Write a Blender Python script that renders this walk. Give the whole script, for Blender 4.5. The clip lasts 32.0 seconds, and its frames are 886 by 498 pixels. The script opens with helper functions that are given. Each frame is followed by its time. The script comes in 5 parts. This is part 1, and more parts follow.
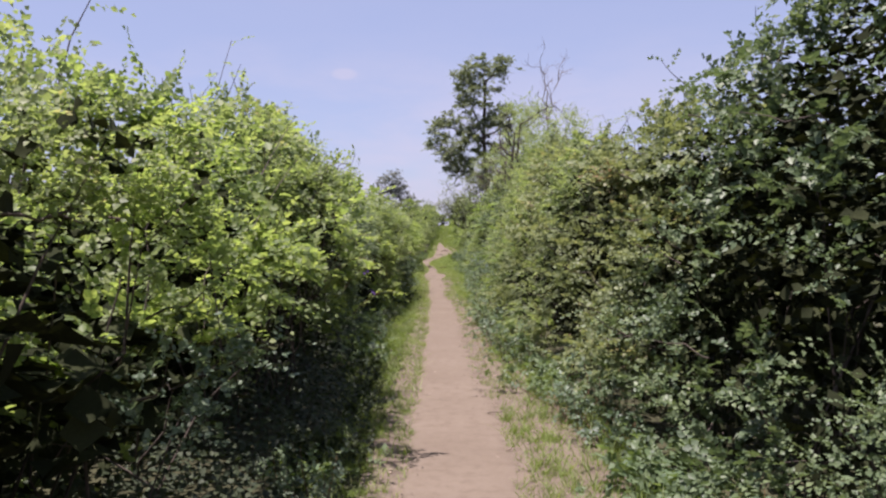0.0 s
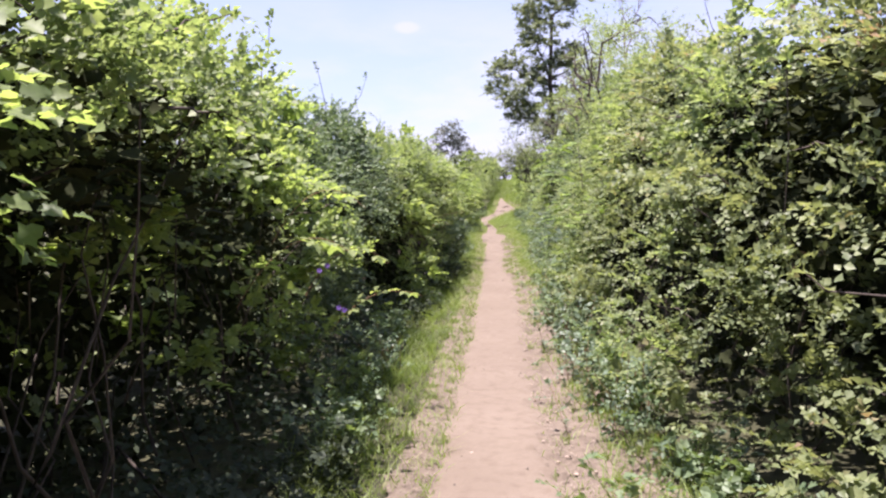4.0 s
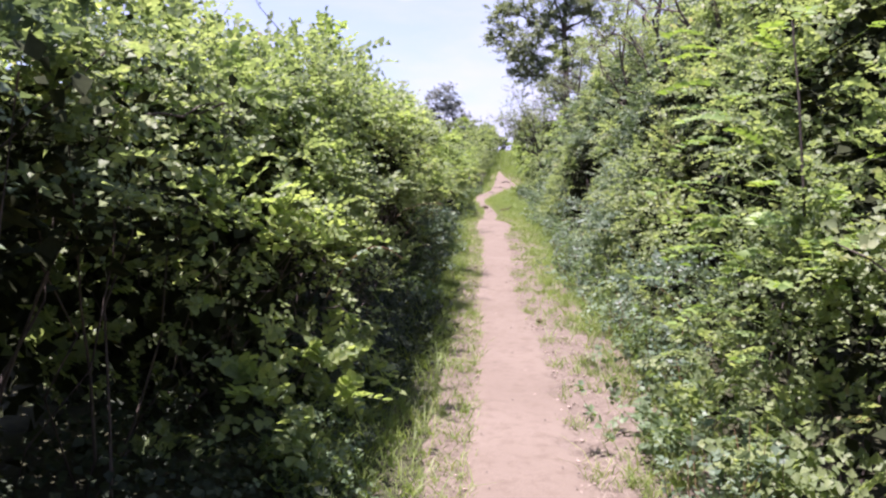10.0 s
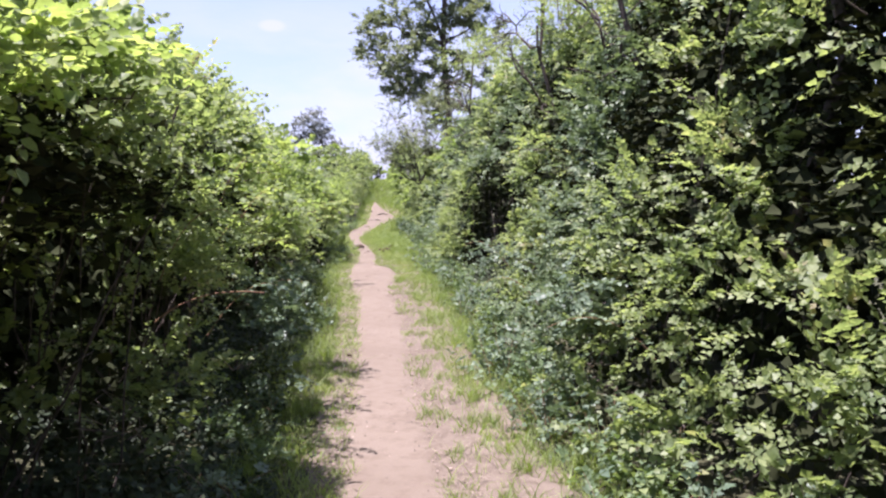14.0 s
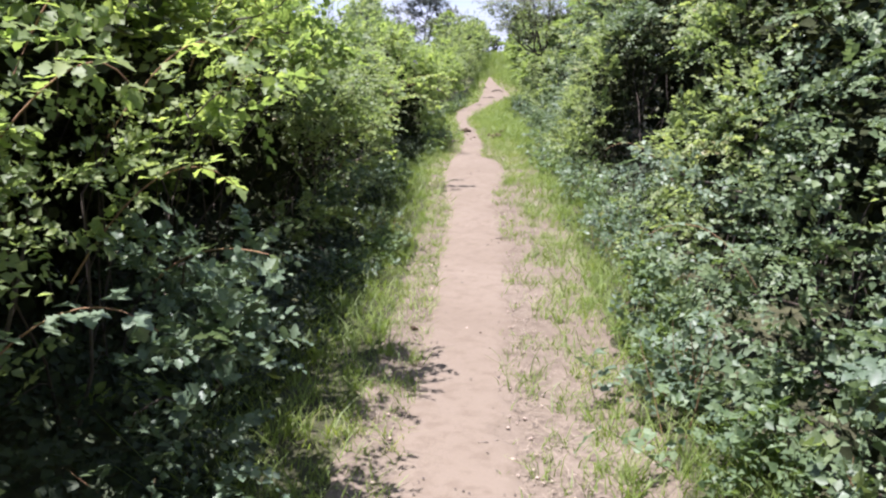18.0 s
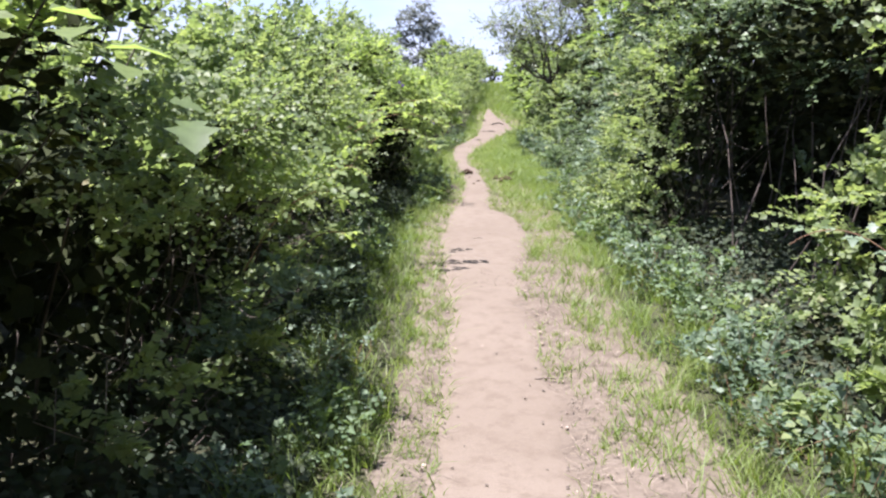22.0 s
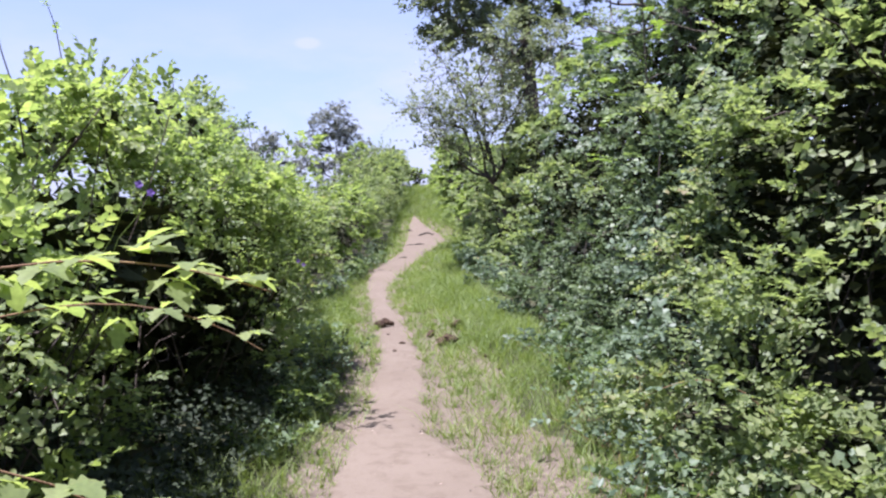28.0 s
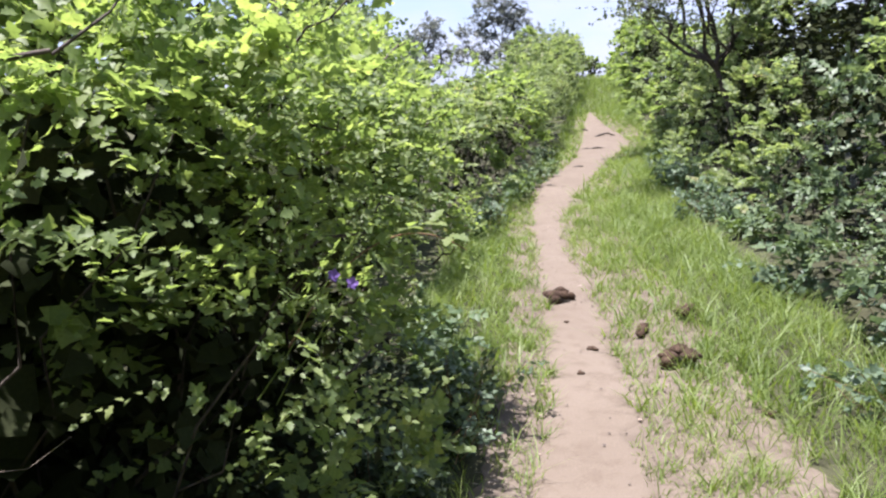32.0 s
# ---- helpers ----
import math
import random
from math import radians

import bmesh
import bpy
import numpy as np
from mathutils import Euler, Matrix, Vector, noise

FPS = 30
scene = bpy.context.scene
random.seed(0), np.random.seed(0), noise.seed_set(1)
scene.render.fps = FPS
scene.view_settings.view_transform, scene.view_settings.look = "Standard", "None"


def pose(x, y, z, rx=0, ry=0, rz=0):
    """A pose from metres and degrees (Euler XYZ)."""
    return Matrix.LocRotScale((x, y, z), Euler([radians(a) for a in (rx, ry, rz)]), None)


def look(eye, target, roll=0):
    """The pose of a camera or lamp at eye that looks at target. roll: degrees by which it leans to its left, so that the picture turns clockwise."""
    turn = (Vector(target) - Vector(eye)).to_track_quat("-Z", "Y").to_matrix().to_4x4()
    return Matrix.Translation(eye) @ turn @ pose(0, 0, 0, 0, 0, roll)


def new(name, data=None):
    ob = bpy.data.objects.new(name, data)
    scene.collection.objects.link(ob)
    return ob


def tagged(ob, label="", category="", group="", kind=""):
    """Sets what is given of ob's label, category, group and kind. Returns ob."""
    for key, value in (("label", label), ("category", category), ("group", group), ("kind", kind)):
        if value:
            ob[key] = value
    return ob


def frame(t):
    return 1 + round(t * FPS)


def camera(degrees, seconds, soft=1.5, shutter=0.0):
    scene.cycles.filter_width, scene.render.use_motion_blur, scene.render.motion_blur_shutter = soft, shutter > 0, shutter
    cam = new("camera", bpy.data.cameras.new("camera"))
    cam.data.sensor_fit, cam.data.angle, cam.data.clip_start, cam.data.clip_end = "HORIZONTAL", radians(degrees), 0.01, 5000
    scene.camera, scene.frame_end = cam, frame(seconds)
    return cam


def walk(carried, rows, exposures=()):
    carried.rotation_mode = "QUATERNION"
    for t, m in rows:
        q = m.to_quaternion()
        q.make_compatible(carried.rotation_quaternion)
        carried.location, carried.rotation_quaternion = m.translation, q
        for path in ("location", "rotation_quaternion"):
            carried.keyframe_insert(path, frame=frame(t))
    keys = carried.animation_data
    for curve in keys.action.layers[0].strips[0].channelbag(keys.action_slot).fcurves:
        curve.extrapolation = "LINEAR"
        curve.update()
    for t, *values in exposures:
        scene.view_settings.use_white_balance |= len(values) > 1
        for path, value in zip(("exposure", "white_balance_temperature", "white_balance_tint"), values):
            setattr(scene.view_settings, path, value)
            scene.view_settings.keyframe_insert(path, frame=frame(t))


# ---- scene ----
cam = camera(56.0, 32.0, soft=2.3)
PATH = [
    (0, (0.000, -0.000, 1.581), (0.008, 2.000, 1.552), -0.2),
    (0.5, (0.028, 0.640, 1.604), (0.197, 2.633, 1.598), -0.7),
    (1, (0.102, 1.252, 1.607), (0.138, 3.252, 1.600), -1.2),
    (1.5, (0.135, 1.845, 1.601), (0.105, 3.845, 1.564), -0.1),
    (2, (0.120, 2.426, 1.606), (0.128, 4.424, 1.504), -0.3),
    (2.5, (0.147, 2.991, 1.597), (0.002, 4.982, 1.485), 1.6),
    (4.5, (0.135, 5.381, 1.594), (0.040, 7.373, 1.454), -2.0),
    (5, (0.095, 6.025, 1.607), (0.096, 8.021, 1.493), -2.6),
    (5.5, (0.080, 6.703, 1.616), (0.003, 8.700, 1.542), -0.6),
    (6, (0.048, 7.394, 1.604), (0.060, 9.393, 1.552), -0.0),
    (6.5, (0.008, 8.082, 1.596), (0.072, 10.079, 1.508), -1.4),
    (7, (-0.014, 8.773, 1.604), (-0.044, 10.769, 1.484), 0.7),
    (7.5, (-0.065, 9.428, 1.591), (-0.006, 11.426, 1.547), 0.9),
    (8, (-0.098, 10.058, 1.601), (-0.025, 12.056, 1.528), -0.4),
    (8.5, (-0.103, 10.664, 1.613), (-0.168, 12.659, 1.493), -0.1),
    (9, (-0.146, 11.250, 1.608), (-0.165, 13.247, 1.501), 0.2),
    (9.5, (-0.162, 11.816, 1.594), (-0.122, 13.808, 1.413), -0.3),
    (10, (-0.134, 12.393, 1.603), (-0.259, 14.378, 1.397), 1.0),
    (10.5, (-0.147, 12.986, 1.590), (-0.139, 14.978, 1.420), 0.7),
    (11, (-0.152, 13.541, 1.589), (-0.079, 15.530, 1.388), -0.9),
    (11.5, (-0.141, 14.114, 1.594), (-0.209, 16.100, 1.363), 1.5),
    (12, (-0.177, 14.745, 1.576), (-0.136, 16.734, 1.366), 1.6),
    (12.5, (-0.178, 15.357, 1.591), (-0.114, 17.349, 1.418), -1.0),
    (13, (-0.184, 15.950, 1.598), (-0.253, 17.935, 1.365), 2.0),
    (13.5, (-0.207, 16.583, 1.602), (-0.057, 18.571, 1.436), 1.2),
    (15.5, (-0.100, 18.714, 1.628), (0.039, 20.706, 1.517), -2.4),
    (16, (-0.036, 19.138, 1.620), (0.115, 21.125, 1.456), -0.2),
    (16.5, (-0.046, 19.536, 1.594), (0.187, 21.515, 1.427), 0.2),
    (17, (-0.089, 19.945, 1.591), (0.161, 21.912, 1.328), -0.7),
    (17.5, (-0.039, 20.321, 1.589), (0.062, 22.298, 1.305), -1.7),
    (18, (0.006, 20.704, 1.585), (-0.095, 22.655, 1.158), 0.9),
    (18.5, (-0.078, 21.158, 1.575), (-0.163, 23.125, 1.224), 0.5),
    (19, (-0.120, 21.614, 1.564), (-0.193, 23.583, 1.218), -2.7),
    (19.5, (-0.081, 22.097, 1.572), (-0.132, 24.076, 1.286), -1.9),
    (20, (-0.044, 22.531, 1.525), (-0.021, 24.497, 1.160), -0.1),
    (20.5, (-0.122, 23.021, 1.521), (-0.030, 24.992, 1.193), -1.5),
    (21, (-0.128, 23.466, 1.503), (-0.043, 25.415, 1.063), -1.9),
    (21.5, (-0.128, 23.897, 1.517), (-0.268, 25.854, 1.125), 1.0),
    (22, (-0.222, 24.317, 1.475), (-0.312, 26.284, 1.125), 0.6),
    (22.5, (-0.332, 24.746, 1.467), (-0.243, 26.713, 1.115), -1.2),
    (23, (-0.322, 25.175, 1.476), (-0.370, 27.157, 1.211), -1.0),
    (23.5, (-0.265, 25.592, 1.446), (-0.268, 27.565, 1.120), -0.7),
    (24, (-0.293, 26.066, 1.477), (-0.209, 28.051, 1.252), -0.6),
    (24.5, (-0.276, 26.473, 1.463), (-0.218, 28.450, 1.167), -1.5),
    (25, (-0.215, 26.918, 1.477), (-0.304, 28.893, 1.175), -0.8),
    (25.5, (-0.210, 27.424, 1.466), (-0.260, 29.403, 1.179), -2.6),
    (27.5, (-0.208, 29.641, 1.533), (-0.159, 31.632, 1.349), -1.2),
    (28, (-0.152, 30.171, 1.553), (-0.076, 32.166, 1.446), -2.0),
    (28.5, (-0.111, 30.705, 1.579), (-0.076, 32.697, 1.401), 0.0),
    (29, (-0.109, 31.237, 1.612), (0.175, 33.215, 1.519), -0.8),
    (29.5, (-0.071, 31.747, 1.647), (0.155, 33.734, 1.678), -0.9),
    (30, (-0.076, 32.185, 1.653), (-0.006, 34.182, 1.744), 1.1),
    (30.5, (-0.159, 32.627, 1.646), (-0.118, 34.626, 1.662), -0.1),
    (31, (-0.241, 33.059, 1.621), (-0.277, 35.045, 1.383), -0.7),
    (31.2, (-0.273, 33.250, 1.622), (-0.383, 35.244, 1.507), -3.0),
    (31.5, (-0.315, 33.550, 1.614), (-0.568, 35.524, 1.416), -2.3),
    (32, (-0.372, 34.074, 1.585), (-0.692, 36.018, 1.239), -1.7),
]
EXPOSURES = [(0.0, 1.04, 6330, 29), (1.0, 1.52, 6180, 31), (7.0, 1.71, 6260, 31), (11.0, 1.68, 5900, 38), (13.2, 1.70, 5900, 36), (15.5, 1.66, 5910, 28), (20.0, 1.68, 5850, 24), (22.5, 1.78, 5800, 24), (25.0, 1.71, 5650, 27), (28.0, 1.50, 5650, 28), (30.5, 1.27, 5770, 27), (31.0, 1.07, 5760, 27), (32.0, 1.66, 5900, 23)]
walk(cam, [(t, look(eye, target, roll)) for t, eye, target, roll in PATH], EXPOSURES)

# ---- sky and sun ----
SUN_DIR = Vector((-0.18, -0.14, 0.97)).normalized()
world = bpy.data.worlds.new("sky")
scene.world = world
world.use_nodes = True
wt = world.node_tree
wt.nodes.clear()


def wnode(kind, **props):
    n = wt.nodes.new(kind)
    for key, value in props.items():
        n.inputs[key.replace("_", " ")].default_value = value
    return n


sky = wt.nodes.new("ShaderNodeTexSky")
sky.sky_type = "NISHITA"
sky.sun_disc = False
sky.sun_elevation = math.asin(SUN_DIR.z)
sky.sun_rotation = math.atan2(SUN_DIR.x, SUN_DIR.y)
sky.air_density, sky.dust_density, sky.ozone_density = 1.0, 1.1, 1.5
sky.altitude = 100
# thin fair-weather clouds, thicker towards the horizon, and one small puff
coord = wt.nodes.new("ShaderNodeTexCoord")
split = wt.nodes.new("ShaderNodeSeparateXYZ")
wt.links.new(coord.outputs["Generated"], split.inputs[0])
stretch = wt.nodes.new("ShaderNodeMapping")
stretch.inputs["Scale"].default_value = (5.0, 5.0, 16.0)
wt.links.new(coord.outputs["Generated"], stretch.inputs[0])
puffs = wnode("ShaderNodeTexNoise", Scale=0.9, Detail=7.0, Roughness=0.58)
wt.links.new(stretch.outputs[0], puffs.inputs["Vector"])
ramp = wt.nodes.new("ShaderNodeMapRange")
ramp.inputs["From Min"].default_value, ramp.inputs["From Max"].default_value = 0.42, 0.64
wt.links.new(puffs.outputs[0], ramp.inputs["Value"])
low = wt.nodes.new("ShaderNodeMapRange")
low.inputs["From Min"].default_value, low.inputs["From Max"].default_value = 0.24, 0.06
low.inputs["To Min"].default_value, low.inputs["To Max"].default_value = 0.05, 0.8
wt.links.new(split.outputs["Z"], low.inputs["Value"])
wisps = wt.nodes.new("ShaderNodeMath")
wisps.operation = "MULTIPLY"
wt.links.new(ramp.outputs[0], wisps.inputs[0])
wt.links.new(low.outputs[0], wisps.inputs[1])
spot = wt.nodes.new("ShaderNodeMapping")
spot.vector_type = "TEXTURE"
spot.inputs["Location"].default_value = (-0.1105, 0.975, 0.1905)
spot.inputs["Scale"].default_value = (0.024, 0.3, 0.0105)
wt.links.new(coord.outputs["Generated"], spot.inputs[0])
ball = wt.nodes.new("ShaderNodeVectorMath")
ball.operation = "LENGTH"
wt.links.new(spot.outputs[0], ball.inputs[0])
puff = wt.nodes.new("ShaderNodeMapRange")
puff.interpolation_type = "SMOOTHSTEP"
puff.inputs["From Min"].default_value, puff.inputs["From Max"].default_value = 1.0, 0.35
puff.inputs["To Max"].default_value = 0.55
wt.links.new(ball.outputs["Value"], puff.inputs["Value"])
cover = wt.nodes.new("ShaderNodeMath")
cover.operation = "MAXIMUM"
wt.links.new(wisps.outputs[0], cover.inputs[0])
wt.links.new(puff.outputs[0], cover.inputs[1])
blend = wt.nodes.new("ShaderNodeMix")
blend.data_type = "RGBA"
wt.links.new(cover.outputs[0], blend.inputs["Factor"])

blend.inputs["B"].default_value = (4.0, 4.05, 4.6, 1)
veil = wt.nodes.new("ShaderNodeMix")
veil.data_type = "RGBA"
veil.inputs["Factor"].default_value = 0.6
veil.inputs["B"].default_value = (2.75, 3.2, 4.3, 1)
wt.links.new(sky.outputs[0], veil.inputs["A"])
wt.links.new(veil.outputs["Result"], blend.inputs["A"])
back = wnode("ShaderNodeBackground", Strength=0.080)
wt.links.new(blend.outputs["Result"], back.inputs["Color"])
wout = wt.nodes.new("ShaderNodeOutputWorld")
wt.links.new(back.outputs[0], wout.inputs[0])

sun_data = bpy.data.lights.new("sun", "SUN")
sun_data.energy, sun_data.angle, sun_data.color = 4.4, radians(0.53), (1.0, 0.95, 0.86)
sun = new("sun", sun_data)
sun.matrix_world = look(SUN_DIR * 60, (0, 0, 0))

# ---- the plan: profiles along the lane (y ahead) ----


def knots(*pairs):
    ys, vs = zip(*pairs)
    return lambda y: np.interp(y, ys, vs)


path_left = knots((-8, -0.30), (7, -0.29), (10, -0.26), (20, -0.29), (22.4, -0.40), (25, -0.38), (28.3, -0.44), (30, -0.44),
                  (32.5, -0.66), (34, -0.72), (35.8, -0.60), (38, -0.55), (40.5, -0.68), (43, -0.90), (45, -1.02), (47.5, -1.00), (52, -0.48), (56, -0.30), (58.5, -0.28), (61.5, -0.10), (72, -0.9))
path_right = knots((-8, 0.55), (7, 0.55), (10, 0.41), (15, 0.38), (20, 0.34), (22.5, 0.18), (25, 0.17), (28.4, 0.24), (30.3, 0.13),
                   (32, 0.16), (33.4, 0.33), (35, 0.22), (35.8, -0.08), (38, -0.07), (40.6, -0.25), (42.2, -0.46), (44.2, -0.53), (47.6, -0.2), (52, 0.35), (54.5, 0.92), (56.5, 0.80), (58.5, 0.42), (61.5, 0.08), (72, -0.4))
rise = knots((-50, 0), (20, 0), (25, -0.10), (28, -0.12), (32, 0.01), (36, 0.02), (40, 0.10), (46, 0.20), (52, 0.32), (56, 0.55), (60, 0.98), (62, 1.2), (66, 1.85), (70, 2.2), (80, 2.4), (120, 2.5), (3000, 2.5))
left_face = knots((-8, -0.80), (2, -0.72), (7, -0.66), (10, -0.84), (15, -0.94), (18, -0.80), (21, -0.76), (22.5, -0.88), (23.4, -0.98), (24.4, -1.10), (27, -1.06), (27.8, -0.96), (28.6, -1.0), (29.5, -1.15), (32, -1.15),
                  (33.4, -1.25), (34.9, -1.22), (35.6, -1.02), (36.6, -0.92), (38.2, -0.98), (39.2, -1.3), (42, -1.40), (48, -1.10), (55, -0.70), (58, -0.62), (61, -0.42), (64, -0.20), (68, -0.05), (74, -0.1))
right_face = knots((-8, 1.30), (7, 1.15), (10, 0.90), (15, 0.80), (19, 1.05), (25, 1.0), (27, 1.30), (31, 1.20), (33.5, 0.92),
                   (38, 1.30), (40, 1.10), (46, 1.0), (52, 1.15), (56, 1.30), (59, 1.15), (62, 0.92), (66, 0.78), (74, 0.9))
left_top = knots((-8, 2.2), (2.0, 2.1), (2.8, 1.85), (3.5, 1.6), (4.3, 1.5), (5.3, 1.55), (5.9, 2.25), (6.8, 2.5), (8.3, 2.7), (9.6, 2.3), (10.6, 2.5), (12.5, 2.25), (15, 2.35), (17, 2.4), (20, 2.5),
                 (22, 2.5), (24, 2.65), (26, 2.5), (27.6, 1.9), (29.5, 1.7), (31, 1.6), (32.5, 1.65), (34, 2.0), (35.2, 2.2), (36.2, 2.2), (37.3, 1.85), (38.6, 1.6), (39.5, 1.5), (41, 1.4), (43, 1.55), (48, 1.6), (54, 1.85), (58, 1.95), (74, 2.0))
right_top = knots((-8, 3.6), (4.6, 3.7), (6, 2.95), (8, 2.7), (10, 2.85), (13, 3.1), (17, 3.35), (23, 3.95), (27, 4.35), (33, 4.3),
                  (38, 4.0), (43, 3.4), (46, 2.6), (52, 2.4), (60, 2.4), (74, 2.6))


def bumps(x, y, scale, seed=0.0):
    """A cheap smooth unevenness, about -1 to 1, for arrays or numbers."""
    a = np.sin(x * 2.1 / scale + seed) * np.cos(y * 1.7 / scale + seed * 1.7)
    b = np.sin((x * 0.8 + y * 1.3) * 3.1 / scale + seed * 2.3)
    c = np.cos((x * 1.9 - y * 0.7) * 5.3 / scale + seed * 0.7)
    return (a + 0.6 * b + 0.4 * c) / 2.0


def ground_z(x, y):
    x, y = np.asarray(x, float), np.asarray(y, float)
    l, r = path_left(y), path_right(y)
    mid, half = (l + r) / 2, (r - l) / 2
    off = (np.abs(x - mid) - half) / 0.25
    verge = np.clip(off, 0, 1) * 0.035
    bank = np.clip((np.abs(x - mid) - 0.8) / 2.5, 0, 1) * 0.10
    return rise(y) + verge + bank + 0.012 * bumps(x, y, 0.9)


# ---- mesh helpers ----


def mesh_from(name, verts, faces):
    """A mesh from arrays: verts (n, 3), faces (m, 3 or 4)."""
    me = bpy.data.meshes.new(name)
    faces = np.asarray(faces, np.int32)
    m, k = faces.shape
    me.vertices.add(len(verts))
    me.vertices.foreach_set("co", np.asarray(verts, np.float32).ravel())
    me.loops.add(m * k)
    me.loops.foreach_set("vertex_index", faces.ravel())
    me.polygons.add(m)
    me.polygons.foreach_set("loop_start", np.arange(0, m * k, k, dtype=np.int32))
    me.update(calc_edges=True)
    return me


def thing(name, place, label, category, group="", kind=""):
    ob = new(name)
    ob.location = place
    ob.empty_display_size = 0.2
    return tagged(ob, label, category, group, kind)


def put(name, verts, faces, material, parent=None, label="", smooth=False):
    """One mesh object; under a parent its verts are given in world places."""
    base = Vector(parent.location) if parent else Vector((0, 0, 0))
    if parent and parent.parent:
        base = base + Vector(parent.parent.location)
    me = mesh_from(name, np.asarray(verts) - np.array(base), faces)
    me.materials.append(material)
    if smooth:
        me.polygons.foreach_set("use_smooth", np.ones(len(me.polygons), bool))
    ob = new(name, me)
    if parent:
        ob.parent = parent
    if label:
        ob["label"] = label
    return ob


def unit(v):
    return v / np.maximum(np.linalg.norm(v, axis=-1, keepdims=True), 1e-9)


def leaves_at(rng, base, axis, normal, length, width, fold=0.25, fine=False):
    """Folded leaves: base points, axes, normals (n, 3), lengths and widths (n,). Returns verts and triangles."""
    n = len(base)
    axis = unit(axis)
    side = unit(np.cross(axis, normal))
    up = np.cross(side, axis)
    l, w = length[:, None], width[:, None]
    lift = w * fold * (0.6 + 0.8 * rng.random((n, 1)))
    droop = l * (0.05 + 0.22 * rng.random((n, 1)))
    tip = base + axis * l - up * droop
    if fine == "round":
        l1 = base + axis * l * 0.28 + side * w * 0.92 + up * lift
        l2 = base + axis * l * 0.68 + side * w * 0.72 + up * (lift * 0.8 - droop * 0.4)
        r1 = base + axis * l * 0.28 - side * w * 0.92 + up * lift
        r2 = base + axis * l * 0.68 - side * w * 0.72 + up * (lift * 0.8 - droop * 0.4)
        verts = np.stack([base, l1, l2, tip, r2, r1], 1).reshape(-1, 3)
        tri = np.array([[0, 2, 1], [0, 3, 2], [0, 4, 3], [0, 5, 4]])
        k = 6
    elif fine == "lobed":
        rows = [base, base + axis * l * 0.5 - up * droop * 0.15, tip]
        for hand in (1, -1):
            for along, wide in ((0.12, 0.62), (0.27, 0.42), (0.45, 1.0), (0.60, 0.52), (0.76, 0.52)):
                rows.append(base + axis * l * along + side * hand * w * wide + up * (lift * wide - droop * along ** 2))
        verts = np.stack(rows, 1).reshape(-1, 3)
        tri = np.array([[0, 1, 3], [3, 1, 4], [4, 1, 5], [5, 1, 6], [6, 1, 7], [7, 1, 2], [0, 8, 1], [8, 9, 1], [9, 10, 1], [10, 11, 1], [11, 12, 1], [12, 2, 1]])
        k = 13
    else:
        left = base + axis * l * 0.42 + side * w + up * lift
        right = base + axis * l * 0.42 - side * w + up * lift
        verts = np.stack([base, left, tip, right], 1).reshape(-1, 3)
        tri = np.array([[0, 2, 1], [0, 3, 2]])
        k = 4
    faces = (np.arange(n) * k)[:, None, None] + tri[None]
    return verts, faces.reshape(-1, 3)


def sprigs(rng, place, aim, out, reach, count, leaf, slim=0.36, fine=False, flat=0.65):
    """Leafy shoots from each place along aim: flat two-ranked sprays, and whorled tufts for the rest."""
    n = len(place)
    aim = unit(aim)
    other = unit(np.cross(aim, rng.normal(size=(n, 3))))
    third = np.cross(aim, other)
    face = np.array([0, 0, 0.9]) + out * 0.55 + rng.normal(size=(n, 3)) * 0.22
    face = unit(face - aim * (face * aim).sum(1, keepdims=True))
    side = np.cross(aim, face)
    s = (np.arange(count)[None] + 0.5 + rng.uniform(-0.3, 0.3, (n, count))) / count
    turn = np.arange(count)[None] * 2.4 + rng.random((n, 1)) * 6.28 + rng.uniform(-0.5, 0.5, (n, count))
    ring = np.cos(turn)[..., None] * other[:, None] + np.sin(turn)[..., None] * third[:, None]
    rank = np.where(np.arange(count) % 2, 1.0, -1.0)[None, :, None]
    spray = (rng.random(n) < flat)[:, None, None]
    sag = -0.32 * (s ** 2)[..., None] * np.array([0, 0, 1.0]) * reach[:, None, None]
    run = reach[:, None] * np.where(spray[..., 0], 1.25, 0.85)
    base = place[:, None] + aim[:, None] * (s * run)[..., None] + sag
    jitter = rng.normal(size=(n, count, 3))
    axis = np.where(spray, side[:, None] * rank * 0.85 + aim[:, None] * (0.4 + 0.7 * s[..., None] ** 2), ring * 0.85 + aim[:, None] * (0.35 + 0.5 * s[..., None])) + jitter * 0.2
    normal = np.where(spray, face[:, None], np.array([0, 0, 0.85]) + out[:, None] * 0.75) + rng.normal(size=(n, count, 3)) * 0.3
    size = leaf[:, None] * rng.uniform(0.65, 1.2, (n, count)) * (0.7 + 0.5 * np.sin(np.pi * (0.2 + 0.7 * s)))
    rows = lambda a: a.reshape(-1, a.shape[-1])
    size = size.ravel()
    return leaves_at(rng, rows(base), rows(axis), rows(normal), size, size * slim * rng.uniform(0.85, 1.15, len(size)), fine=fine)


